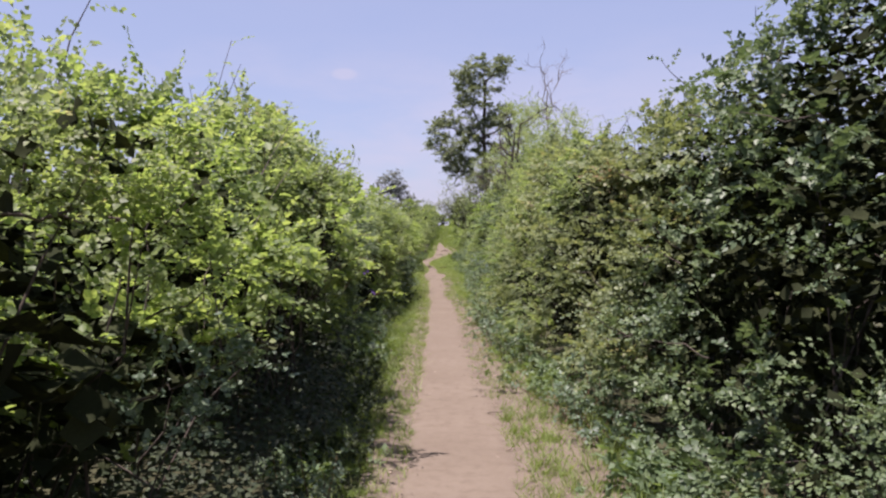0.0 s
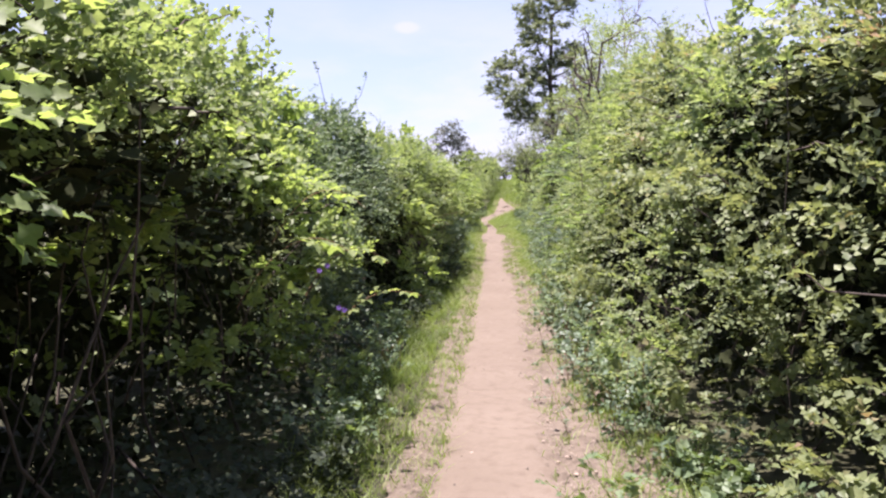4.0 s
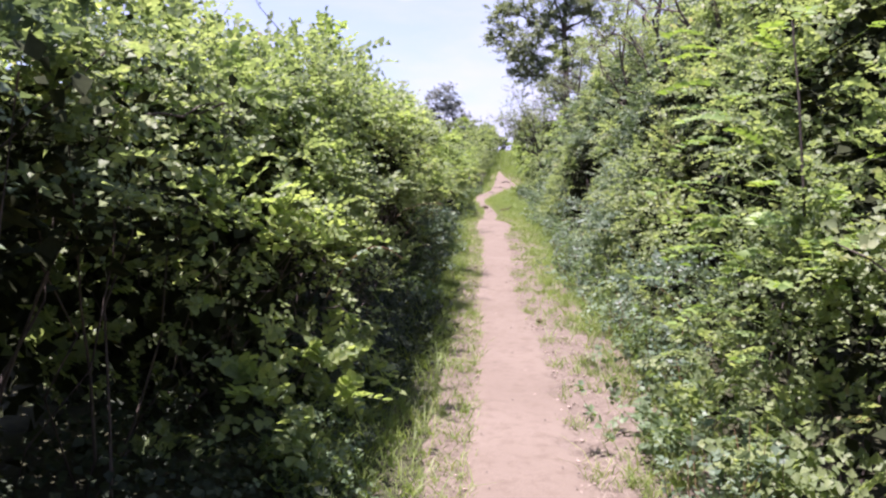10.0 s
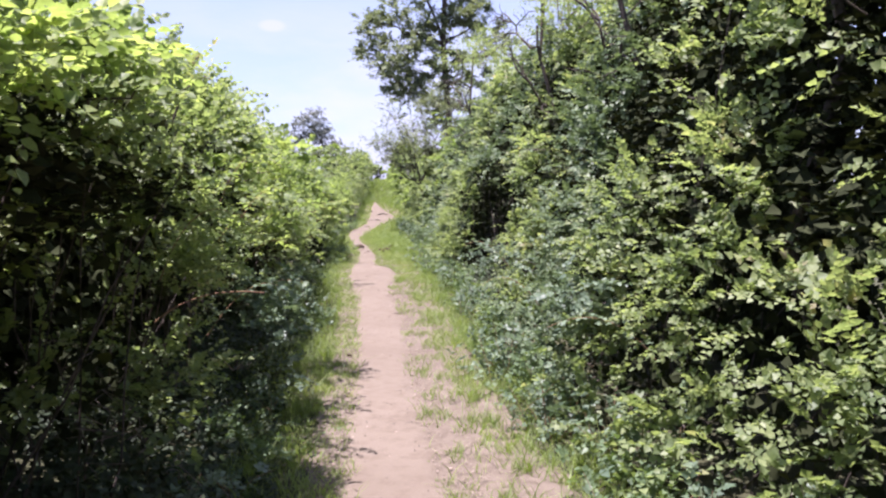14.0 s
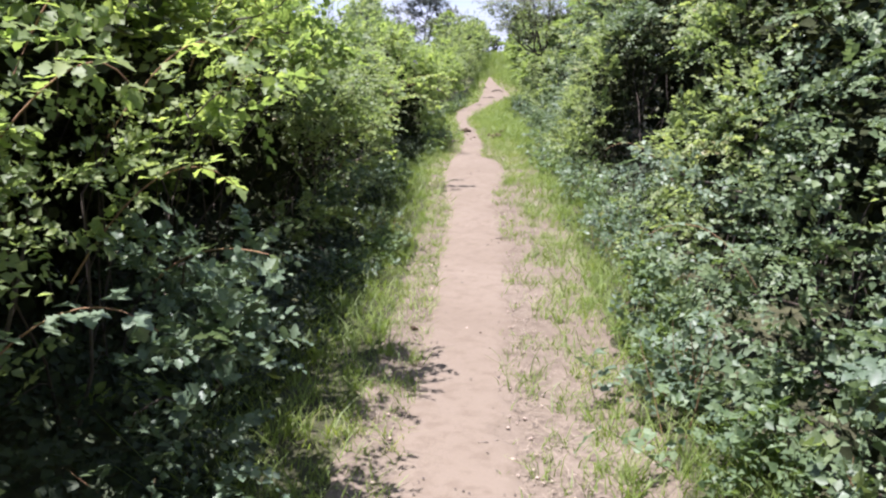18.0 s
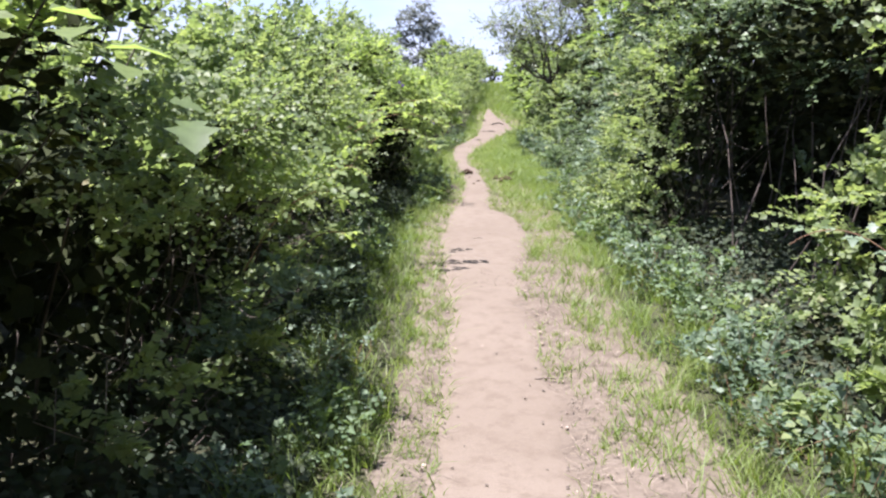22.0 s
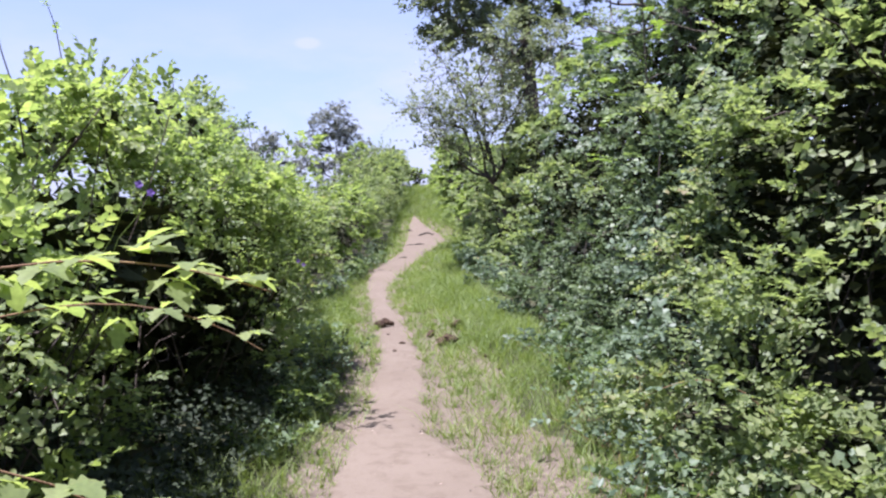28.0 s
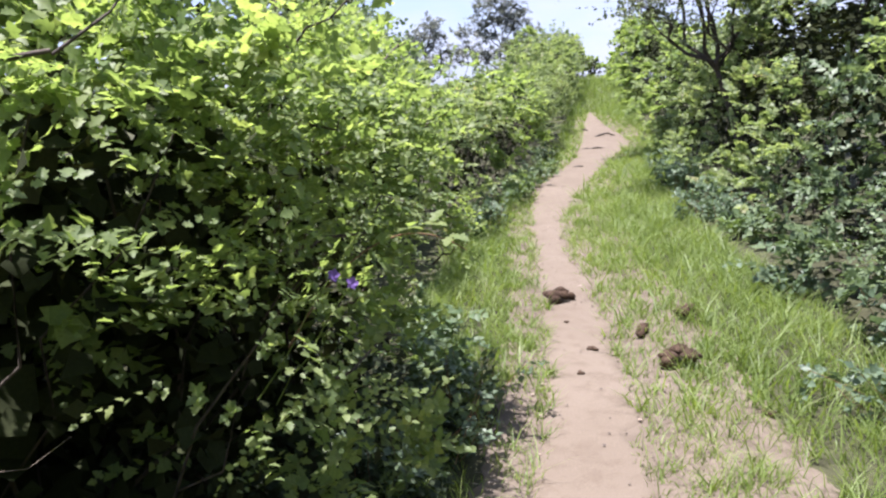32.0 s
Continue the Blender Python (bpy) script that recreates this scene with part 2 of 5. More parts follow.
def tubes(paths, radii, sides=5):
    """Tapered tubes along polylines: paths, a list of (k, 3); radii, a list of (start, end)."""
    vs, fs, at = [], [], 0
    ring = np.linspace(0, 2 * np.pi, sides, endpoint=False)
    for p, (r0, r1) in zip(paths, radii):
        p = np.asarray(p, float)
        k = len(p)
        d = unit(np.gradient(p, axis=0))
        a = unit(np.cross(d, np.where(np.abs(d[:, 2:3]) > 0.9, [[1.0, 0, 0]], [[0, 0, 1.0]])))
        b = np.cross(d, a)
        r = np.linspace(r0, r1, k)[:, None, None]
        v = p[:, None] + r * (np.cos(ring)[None, :, None] * a[:, None] + np.sin(ring)[None, :, None] * b[:, None])
        vs.append(v.reshape(-1, 3))
        i = np.arange(k - 1)[:, None] * sides + np.arange(sides)[None]
        j = np.arange(k - 1)[:, None] * sides + (np.arange(sides)[None] + 1) % sides
        fs.append(np.stack([i, j, j + sides, i + sides], -1).reshape(-1, 4) + at)
        at += k * sides
    return np.concatenate(vs), np.concatenate(fs)


def crooked(rng, a, b, steps, wobble):
    """A crooked line from a to b."""
    s = np.linspace(0, 1, steps)[:, None]
    line = np.asarray(a) * (1 - s) + np.asarray(b) * s
    return line + rng.normal(size=(steps, 3)) * wobble * np.sin(s * np.pi * 0.95 + 0.05) * (s > 0)


def join(parts):
    vs, fs, at = [], [], 0
    for v, f in parts:
        vs.append(v)
        fs.append(f + at)
        at += len(v)
    return np.concatenate(vs), np.concatenate(fs)


# ---- materials ----


def material(name):
    m = bpy.data.materials.new(name)
    m.use_nodes = True
    t = m.node_tree
    return m, t, t.nodes["Principled BSDF"], t.nodes["Material Output"]


def noise_node(t, scale, detail=4.0, rough=0.55, vector=None):
    n = t.nodes.new("ShaderNodeTexNoise")
    n.inputs["Scale"].default_value, n.inputs["Detail"].default_value, n.inputs["Roughness"].default_value = scale, detail, rough
    if vector is None:
        vector = t.nodes.new("ShaderNodeNewGeometry").outputs["Position"]
    t.links.new(vector, n.inputs["Vector"])
    return n


def ramp_node(t, value, *stops):
    r = t.nodes.new("ShaderNodeValToRGB")
    while len(r.color_ramp.elements) < len(stops):
        r.color_ramp.elements.new(0.5)
    for e, (p, c) in zip(r.color_ramp.elements, stops):
        e.position, e.color = p, (*c, 1)
    t.links.new(value, r.inputs[0])
    return r


def mix_node(t, factor, a, b, how="MIX"):
    n = t.nodes.new("ShaderNodeMix")
    n.data_type, n.blend_type = "RGBA", how
    for socket, value in ((n.inputs["Factor"], factor), (n.inputs["A"], a), (n.inputs["B"], b)):
        if hasattr(value, "links"):
            t.links.new(value, socket)
        else:
            socket.default_value = value if isinstance(value, float) else (*value, 1)
    return n.outputs["Result"]


def bump_node(t, height, strength, distance, bsdf):
    b = t.nodes.new("ShaderNodeBump")
    b.inputs["Strength"].default_value, b.inputs["Distance"].default_value = strength, distance
    t.links.new(height, b.inputs["Height"])
    t.links.new(b.outputs[0], bsdf.inputs["Normal"])


def leaf_material(name, dark, mid, light, odd=None, sheer=0.42, glow=(1.25, 1.3, 0.5), gloss=0.5, sheen=0.42):
    """Leaves: colour by leaf and by patch of the bush, thin enough for the sun to shine through."""
    m, t, p, out = material(name)
    geo = t.nodes.new("ShaderNodeNewGeometry")
    patch = noise_node(t, 1.3, 3.0)
    leafy = t.nodes.new("ShaderNodeMath")
    leafy.operation = "MULTIPLY_ADD"
    t.links.new(geo.outputs["Random Per Island"], leafy.inputs[0])
    leafy.inputs[1].default_value = 0.62
    scaled = t.nodes.new("ShaderNodeMapRange")
    scaled.inputs["From Min"].default_value, scaled.inputs["From Max"].default_value = 0.34, 0.68
    scaled.inputs["To Max"].default_value = 0.42
    t.links.new(patch.outputs[0], scaled.inputs["Value"])
    t.links.new(scaled.outputs[0], leafy.inputs[2])
    stops = [(0.0, dark), (0.45, mid), (0.93, light)]
    if odd:
        stops = [(0.0, dark), (0.42, mid), (0.86, light), (1.0, odd)]
    col = ramp_node(t, leafy.outputs[0], *stops).outputs[0]
    fine = noise_node(t, 90.0, 2.0)
    col = mix_node(t, 0.35, col, ramp_node(t, fine.outputs[0], (0.3, (0.55, 0.55, 0.55)), (0.7, (1.25, 1.25, 1.25))).outputs[0], "MULTIPLY")
    t.links.new(col, p.inputs["Base Color"])
    p.inputs["Roughness"].default_value = gloss
    p.inputs["Specular IOR Level"].default_value = sheen
    bright = mix_node(t, 1.0, col, glow, "MULTIPLY")
    tr = t.nodes.new("ShaderNodeBsdfTranslucent")
    t.links.new(bright, tr.inputs["Color"])
    mx = t.nodes.new("ShaderNodeMixShader")
    mx.inputs[0].default_value = sheer
    t.links.new(p.outputs[0], mx.inputs[1])
    t.links.new(tr.outputs[0], mx.inputs[2])
    t.links.new(mx.outputs[0], out.inputs[0])
    return m


def bark_material(name, dark, light):
    m, t, p, out = material(name)
    n = noise_node(t, 14.0, 6.0)
    f = noise_node(t, 120.0, 3.0)
    col = ramp_node(t, n.outputs[0], (0.3, dark), (0.7, light)).outputs[0]
    t.links.new(mix_node(t, 0.4, col, ramp_node(t, f.outputs[0], (0.3, (0.5, 0.5, 0.5)), (0.7, (1.2, 1.2, 1.2))).outputs[0], "MULTIPLY"), p.inputs["Base Color"])
    p.inputs["Roughness"].default_value = 0.9
    bump_node(t, f.outputs[0], 0.6, 0.004, p)
    return m


LEAF = {
    "elm": leaf_material("fresh_elm_leaf", (0.114, 0.166, 0.066), (0.189, 0.250, 0.095), (0.289, 0.345, 0.135), sheer=0.55, glow=(1.75, 1.8, 0.95)),
    "hawthorn": leaf_material("hawthorn_leaf", (0.101, 0.145, 0.064), (0.179, 0.230, 0.098), (0.275, 0.325, 0.142), (0.309, 0.270, 0.160), sheer=0.5, glow=(1.65, 1.7, 1.0), gloss=0.5),
    "olive": leaf_material("olive_leaf", (0.092, 0.124, 0.059), (0.164, 0.205, 0.091), (0.249, 0.290, 0.128), (0.280, 0.200, 0.125), gloss=0.5, sheer=0.42, glow=(1.5, 1.45, 0.95)),
    "blackthorn": leaf_material("blackthorn_leaf", (0.062, 0.096, 0.050), (0.111, 0.160, 0.078), (0.183, 0.238, 0.114), sheer=0.34, gloss=0.48, glow=(1.25, 1.3, 0.8)),
    "bramble": leaf_material("bramble_leaf", (0.063, 0.100, 0.063), (0.116, 0.168, 0.100), (0.193, 0.250, 0.154), sheer=0.34, gloss=0.46, glow=(1.25, 1.3, 0.8)),
    "ash": leaf_material("ash_leaf", (0.116, 0.190, 0.055), (0.183, 0.275, 0.078), (0.261, 0.355, 0.108), (0.367, 0.380, 0.114), sheer=0.45),
    "weed": leaf_material("weed_leaf", (0.082, 0.135, 0.066), (0.145, 0.210, 0.104), (0.212, 0.275, 0.156), gloss=0.5),
    # paled and greyed in the colour itself, for the haze over far trees
    "far": leaf_material("hazed_tree_leaf", (0.10, 0.115, 0.095), (0.17, 0.185, 0.16), (0.25, 0.27, 0.235), sheer=0.35, glow=(1.2, 1.2, 1.0), gloss=0.35),
    # lightened to carry haze and backlight on the tall tree
    "tree": leaf_material("grey_green_tree_leaf", (0.085, 0.11, 0.065), (0.155, 0.19, 0.105), (0.24, 0.28, 0.16), sheer=0.4, glow=(1.4, 1.4, 0.9), gloss=0.5),
    "willow": leaf_material("willow_leaf", (0.10, 0.125, 0.075), (0.17, 0.20, 0.115), (0.26, 0.295, 0.175), sheer=0.4, glow=(1.3, 1.35, 0.8), gloss=0.4),
    # near-black, so that gaps in the bushes look shaded
    "inner": leaf_material("shade_filler_leaf", (0.016, 0.020, 0.010), (0.030, 0.036, 0.017), (0.048, 0.056, 0.026), sheer=0.08, gloss=0.95, sheen=0.08),
    # ivy colour also lowered so that the hedge hollows look shaded
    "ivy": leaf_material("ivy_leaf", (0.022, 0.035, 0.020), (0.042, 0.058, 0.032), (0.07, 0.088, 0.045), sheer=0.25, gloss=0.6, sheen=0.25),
}
GRASS = leaf_material("grass_blade", (0.118, 0.172, 0.044), (0.186, 0.256, 0.07), (0.262, 0.33, 0.104), (0.34, 0.335, 0.16), sheer=0.45, gloss=0.5)
STRAW = leaf_material("dry_straw", (0.15, 0.115, 0.075), (0.24, 0.195, 0.14), (0.33, 0.28, 0.215), sheer=0.1, glow=(1, 1, 1), gloss=0.8)
BARK = bark_material("grey_brown_bark", (0.04, 0.031, 0.025), (0.115, 0.09, 0.07))
DEADWOOD = bark_material("pale_dead_wood", (0.10, 0.078, 0.062), (0.26, 0.21, 0.165))
CANE = bark_material("reddish_bramble_cane", (0.16, 0.08, 0.05), (0.26, 0.17, 0.08))


def earth_material(name, dark, mid, light, grit, relief):
    m, t, p, out = material(name)
    wide = noise_node(t, 0.9, 5.0)
    clod = noise_node(t, 9.0, 6.0, 0.65)
    sand = noise_node(t, 210.0, 3.0, 0.7)
    col = ramp_node(t, wide.outputs[0], (0.32, mid), (0.68, light)).outputs[0]
    col = mix_node(t, ramp_node(t, clod.outputs[0], (0.36, (0.75, 0.75, 0.75)), (0.52, (0.0, 0.0, 0.0))).outputs[0], col, dark)
    col = mix_node(t, grit, col, ramp_node(t, sand.outputs[0], (0.3, (0.45, 0.42, 0.4)), (0.7, (1.3, 1.3, 1.3))).outputs[0], "MULTIPLY")
    t.links.new(col, p.inputs["Base Color"])
    p.inputs["Roughness"].default_value = 0.95
    p.inputs["Specular IOR Level"].default_value = 0.2
    both = t.nodes.new("ShaderNodeMath")
    both.operation = "MULTIPLY_ADD"
    t.links.new(sand.outputs[0], both.inputs[0])
    both.inputs[1].default_value = 0.25
    t.links.new(clod.outputs[0], both.inputs[2])
    bump_node(t, both.outputs[0], relief, 0.02, p)
    return m


PATH_EARTH = earth_material("trodden_sandy_earth", (0.142, 0.112, 0.083), (0.160, 0.129, 0.097), (0.188, 0.154, 0.118), 0.45, 0.2)
VERGE_EARTH = earth_material("dry_verge_soil", (0.105, 0.083, 0.062), (0.150, 0.121, 0.091), (0.185, 0.152, 0.117), 0.55, 0.6)
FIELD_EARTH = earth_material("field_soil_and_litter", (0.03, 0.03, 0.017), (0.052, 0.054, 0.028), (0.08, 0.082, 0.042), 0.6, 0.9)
DUNG = earth_material("dark_dung", (0.035, 0.022, 0.015), (0.07, 0.045, 0.03), (0.11, 0.075, 0.05), 0.6, 1.0)
STONE = earth_material("pale_pebble", (0.26, 0.2, 0.16), (0.38, 0.3, 0.24), (0.48, 0.4, 0.33), 0.5, 0.6)

# ---- ground and path ----
fine_x = np.arange(-4.0, 4.01, 0.2)
far_x = 4.0 + np.cumsum(0.2 * 1.33 ** np.arange(26))
xs = np.concatenate([-far_x[::-1], fine_x, far_x])
fine_y = np.arange(-6.0, 66.01, 0.3)
far_y = 66.0 + np.cumsum(0.3 * 1.32 ** np.arange(26))
near_y = -6.0 - np.cumsum(0.3 * 1.32 ** np.arange(26))
ys = np.concatenate([near_y[::-1], fine_y, far_y])
gx, gy = np.meshgrid(xs, ys)
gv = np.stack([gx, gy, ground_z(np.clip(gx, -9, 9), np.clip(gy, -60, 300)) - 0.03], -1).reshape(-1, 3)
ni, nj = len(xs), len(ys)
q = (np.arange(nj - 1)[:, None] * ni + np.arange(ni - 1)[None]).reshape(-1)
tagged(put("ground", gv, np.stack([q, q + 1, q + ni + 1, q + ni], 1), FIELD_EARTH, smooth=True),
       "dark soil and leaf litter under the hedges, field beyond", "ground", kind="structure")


def strip(name, lo, hi, left, right, across, mat, label, lift, ragged, seed, step=0.07):
    """A ribbon of ground between two edges, with ragged sides."""
    y = np.arange(lo, hi, step)
    jl = ragged * (bumps(y * 0 + seed, y, 0.35, seed) + 0.6 * bumps(y * 0, y, 0.12, seed + 2))
    jr = ragged * (bumps(y * 0 - seed, y, 0.33, seed + 5) + 0.6 * bumps(y * 0, y, 0.11, seed + 7))
    s = np.linspace(0, 1, across)[None]
    x = (left(y) + jl)[:, None] * (1 - s) + (right(y) + jr)[:, None] * s
    yy = np.repeat(y[:, None], across, 1)
    edge = np.minimum(s, 1 - s)
    z = ground_z(x, yy) + lift * np.clip(edge * 6, 0, 1) - 0.02 * (edge < 0.01) + 0.0018 * bumps(x, yy, 0.45, seed) * np.clip(edge * 8, 0, 1)
    v = np.stack([x, yy, z], -1).reshape(-1, 3)
    q = (np.arange(len(y) - 1)[:, None] * across + np.arange(across - 1)[None]).reshape(-1)
    return tagged(put(name, v, np.stack([q, q + 1, q + across + 1, q + across], 1), mat, smooth=True), label, name, kind="structure")


strip("verge", -5, 61.5, lambda y: path_left(y) - 0.22, lambda y: path_right(y) + 0.66, 22, VERGE_EARTH,
      "dry straw-strewn soil beside the footpath", -0.012, 0.06, 1.3)
strip("footpath", -5, 61.5, path_left, path_right, 15, PATH_EARTH, "narrow trodden footpath of pale reddish sandy earth", 0.006, 0.075, 4.1)

# ---- hedge bushes ----
SPECIES = {
    "elm": ("elm_bush", "bushy young elm with bright yellow-green leaves in the hedge", 0.056, 0.44),
    "hawthorn": ("hawthorn_bush", "dense hawthorn bush with small mid-green leaves in the hedge", 0.0378, 0.50),
    "olive": ("hawthorn_bush", "dense hawthorn bush with dull olive leaves, some reddish", 0.0378, 0.50),
    "blackthorn": ("blackthorn_bush", "dark green thorny blackthorn bush in the hedge", 0.0378, 0.44),
    "bramble": ("bramble_bush", "low glossy bramble thicket at the foot of the hedge", 0.042, 0.42),
}


def foliage(rng, lobes, side, per_area, leaf, slim, holes, reach=0.17, count=14, fine=False, top=99.0, back=None):
    """Shoots over the outer shells of a bush's lobes (x, y, z, radius), fewer below and where the noise leaves holes."""
    cs = np.array([l[:3] for l in lobes])
    rs = np.array([l[3] for l in lobes])
    places, outs, sizes = [np.zeros((0, 3))], [np.zeros((0, 3))], [np.zeros(0)]
    for c, r, lobe in zip(cs, rs, lobes):
        n = int(per_area * 4 * np.pi * r * r * (lobe[4] if len(lobe) > 4 else 1.0))
        # shoots stand in tufts, some further out than others
        m = max(4, int(n / 11))
        tuft = unit(rng.normal(size=(m, 3)) + [-side * 0.30, -0.20, 0.34])
        stand = rng.uniform(0.62, 1.18, m)
        pick = rng.integers(m, size=n)
        u = unit(tuft[pick] + rng.normal(size=(n, 3)) * np.array([0.10, 0.10, 0.05]) / r)
        p = c + u * (r * stand[pick] * rng.uniform(0.84, 1.03, n))[:, None] * [1, 1.1, 0.75]
        d = np.linalg.norm(p[:, None] - cs[None], axis=2) / rs[None]
        keep = (d < 0.66).sum(1) == 0
        keep &= p[:, 2] > rise(p[:, 1]) + 0.05
        keep &= bumps(p[:, 0] + p[:, 2] * 1.3, p[:, 1] - p[:, 2] * 0.8, 0.55, side + 0.3) > holes + 0.35 * rng.normal(size=n)
        if back is not None:
            inside = side * (p[:, 0] - back(p[:, 2]))
            keep &= inside > 0.04 + 0.10 * rng.random(n)
            keep &= (inside < 0.5) & (u[:, 0] * side < 0.35) | (p[:, 2] > top) & (inside < 2.8) & (rng.random(n) < np.where(inside > 1.0, 0.3, 1.0))
            keep &= u[:, 1] < 0.4
        keep &= rng.random(n) < np.clip(1.0 + 2.0 * u[:, 2], 0.12, 1)
        grow = np.ones(n)
        if back is not None:
            # small leaves at walking height along the lane, larger and fewer out of reach
            grow = np.clip(np.maximum(np.abs(p[:, 2] - 1.5) / 0.31, np.abs(p[:, 0]) / 0.53) / 2.9, 0.74, 1.4)
            keep &= rng.random(n) < (0.74 / grow) ** 1.8
        places.append(p[keep])
        outs.append(u[keep])
        sizes.append(grow[keep])
    p, u = np.concatenate(places), np.concatenate(outs)
    n = len(p)
    aim = u * 0.9 + np.array([0, 0, 0.16]) + rng.normal(size=(n, 3)) * [0.55, 0.55, 0.3]
    grow = np.concatenate(sizes)
    return sprigs(rng, p, aim, u, reach * rng.uniform(0.6, 1.6, n) * grow ** 0.4, count, leaf * grow * rng.uniform(0.8, 1.2, n), slim, fine)


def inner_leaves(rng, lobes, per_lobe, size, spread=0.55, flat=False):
    """Filler leaves deep in the bush that block the sun and darken its gaps."""
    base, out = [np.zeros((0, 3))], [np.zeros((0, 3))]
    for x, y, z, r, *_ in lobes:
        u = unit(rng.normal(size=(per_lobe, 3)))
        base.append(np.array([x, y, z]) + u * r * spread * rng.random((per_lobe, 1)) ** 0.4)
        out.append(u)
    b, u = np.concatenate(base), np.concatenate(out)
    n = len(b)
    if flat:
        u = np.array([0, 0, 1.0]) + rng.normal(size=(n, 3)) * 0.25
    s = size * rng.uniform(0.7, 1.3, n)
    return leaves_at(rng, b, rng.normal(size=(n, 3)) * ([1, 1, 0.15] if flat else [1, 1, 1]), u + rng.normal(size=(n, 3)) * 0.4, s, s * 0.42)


def profile(side, z, hollow):
    """How far the face of the hedge stands back at a height: undercut and shouldered to the west, sloping to the east."""
    if side < 0:
        bulge = min(max(1.0 + 1.5 * (hollow - 0.15), 1.0), 1.78 if hollow < 0.78 else 1.92)
        if hollow < -0.02:
            # a bush of its own, rounded off towards its top
            under = -0.14 if -0.2 < hollow < -0.08 else max(0.08, -1.6 * hollow)
            return float(np.interp(z, (0, 0.3, 0.9, 1.3, 1.5, 1.9, 2.3, 3.0), (under * 0.6, under, under * 0.8, 0.0, 0.05, 0.36, 0.9, 1.5)))
        return float(np.interp(z, (0, 0.3, 0.45 * bulge, 0.86 * bulge, bulge, bulge + 0.25, 2.7, 3.4), (0.05, hollow, hollow * 1.15, hollow * 0.95, 0.0, 0.06, 0.72, 1.3)))
    return 0.27 * max(z - 0.45, 0) ** 1.25 - 0.42 * max(0.45 - z, 0) + hollow * float(np.interp(z, (0.05, 0.3, 1.5, 2.1, 2.6), (0.2, 1, 1, -0.35, 0)))


def bush(kind, y, side, face, top, width, density, leaf_scale, hollow=0.0, shoots=8, depth=2.5):
    """A hedge bush whose foliage fills from its face on the lane back to its depth, and up to its top."""
    name, label, leaf, slim = SPECIES[kind]
    rng = np.random.default_rng(int(2000 + y * 20) * 2 + int(side > 0))
    leaf = leaf * leaf_scale
    z0 = float(ground_z(face + side * 1.0, y))
    lobes = []
    z = 0.30
    while z < top - 0.2:
        r = rng.uniform(0.28, 0.54)
        for w in (-0.5, 0.5):
            yy = y + w * width * 0.9 + rng.uniform(-0.25, 0.25)
            zz = z + rng.uniform(-0.15, 0.15)
            if (hollow > 0.42 or hollow < -0.3) and zz < 1.35 and rng.random() < (0.82 if hollow > 0.72 else 0.55):
                continue
            # broad bulges and hollows that run on from bush to bush
            swell = float(bumps(yy * 1.0 + side * 3.0, zz * 1.5, 1.15, 2.0 + side)) + 0.35 * rng.normal()
            if side < 0:
                swell = min(swell, 0.6)
            x = face + side * (profile(side, zz, hollow) + r * 0.9 + 0.15 - (0.24 if side < 0 else 0.34) * swell)
            lobes.append((x, yy, z0 + zz, r * rng.uniform(0.85, 1.15), float(np.clip(1.0 + 1.3 * swell, 0.28, 1.7)) * ((1.25 if zz > 1.4 else 0.45 if hollow > 0.5 else 0.8) if side < 0 else 1.1)))
        z += r * 1.25
    if side > 0 and y > 11:
        for w in (-0.4, -0.13, 0.13, 0.4):
            lobes.append((face + rng.uniform(0.22, 0.48), y + w * width, z0 + rng.uniform(0.10, 0.24), rng.uniform(0.17, 0.28), 1.1))
    if side < 0:
        # the leafy brow above the hollows
        for w in (-0.42, -0.21, 0.0, 0.21, 0.42):
            zz = rng.uniform(1.64, 1.86) + (0.12 if hollow > 0.78 else 0.0) if hollow > 0.35 else rng.uniform(1.0, 1.6)
            lobes.append((face - profile(side, zz, hollow) - (rng.uniform(0.12, 0.26) if hollow > 0.35 else rng.uniform(0.20, 0.34)), y + w * width, z0 + zz, rng.uniform(0.18, 0.27), (3.0 if hollow > 0.7 else 2.1) if y < 38 else 1.3))
        if hollow > 0.35:
            for w in (-0.45, -0.22, 0.0, 0.22, 0.45):
                lobes.append((face - profile(side, 1.9, hollow) - rng.uniform(0.45, 0.75), y + w * width, z0 + rng.uniform(1.55, max(top - 0.1, 1.7)), rng.uniform(0.22, 0.3), 2.0))
    crest = profile(side, top, hollow) + 0.30
    for k in range(5):
        r = rng.uniform(0.34, 0.60)
        lobes.append((face + side * (crest + (depth - 1.1) * k / 4), y + rng.uniform(-0.6, 0.6) * width, z0 + top - r * rng.uniform(0.7, 1.5) - 0.12 * k, r, 1.0))
    for k in range(5):
        lobes.append((face + side * (depth * rng.uniform(0.6, 0.98)), y + rng.uniform(-0.5, 0.5) * width, z0 + top * rng.uniform(0.15, 0.7), rng.uniform(0.5, 0.7), 1.0))
    ob = thing(name, (face + side * 1.0, y, z0), label, "bush", "hedge bushes")
    front, rear = lobes[:-5], lobes[-5:]
    heights = np.linspace(0, 5.5, 56)
    inset = np.array([profile(side, h, hollow) for h in heights])
    surface = lambda z: face + side * np.interp(z - z0, heights, inset)
    leafy = [foliage(rng, front, side, (104 if kind == "elm" else 180) * density, leaf, slim, -0.32, count=11 if kind == "elm" else 12, fine=("lobed" if 35 < y < 38 else "round") if kind == "elm" else False, top=z0 + top - 0.7, back=surface), foliage(rng, rear, side, 9 * density, leaf * 1.5, slim, -0.9)]
    paths, radii = [], []
    root = np.array([face + side * 1.0, y, z0 - 0.05])
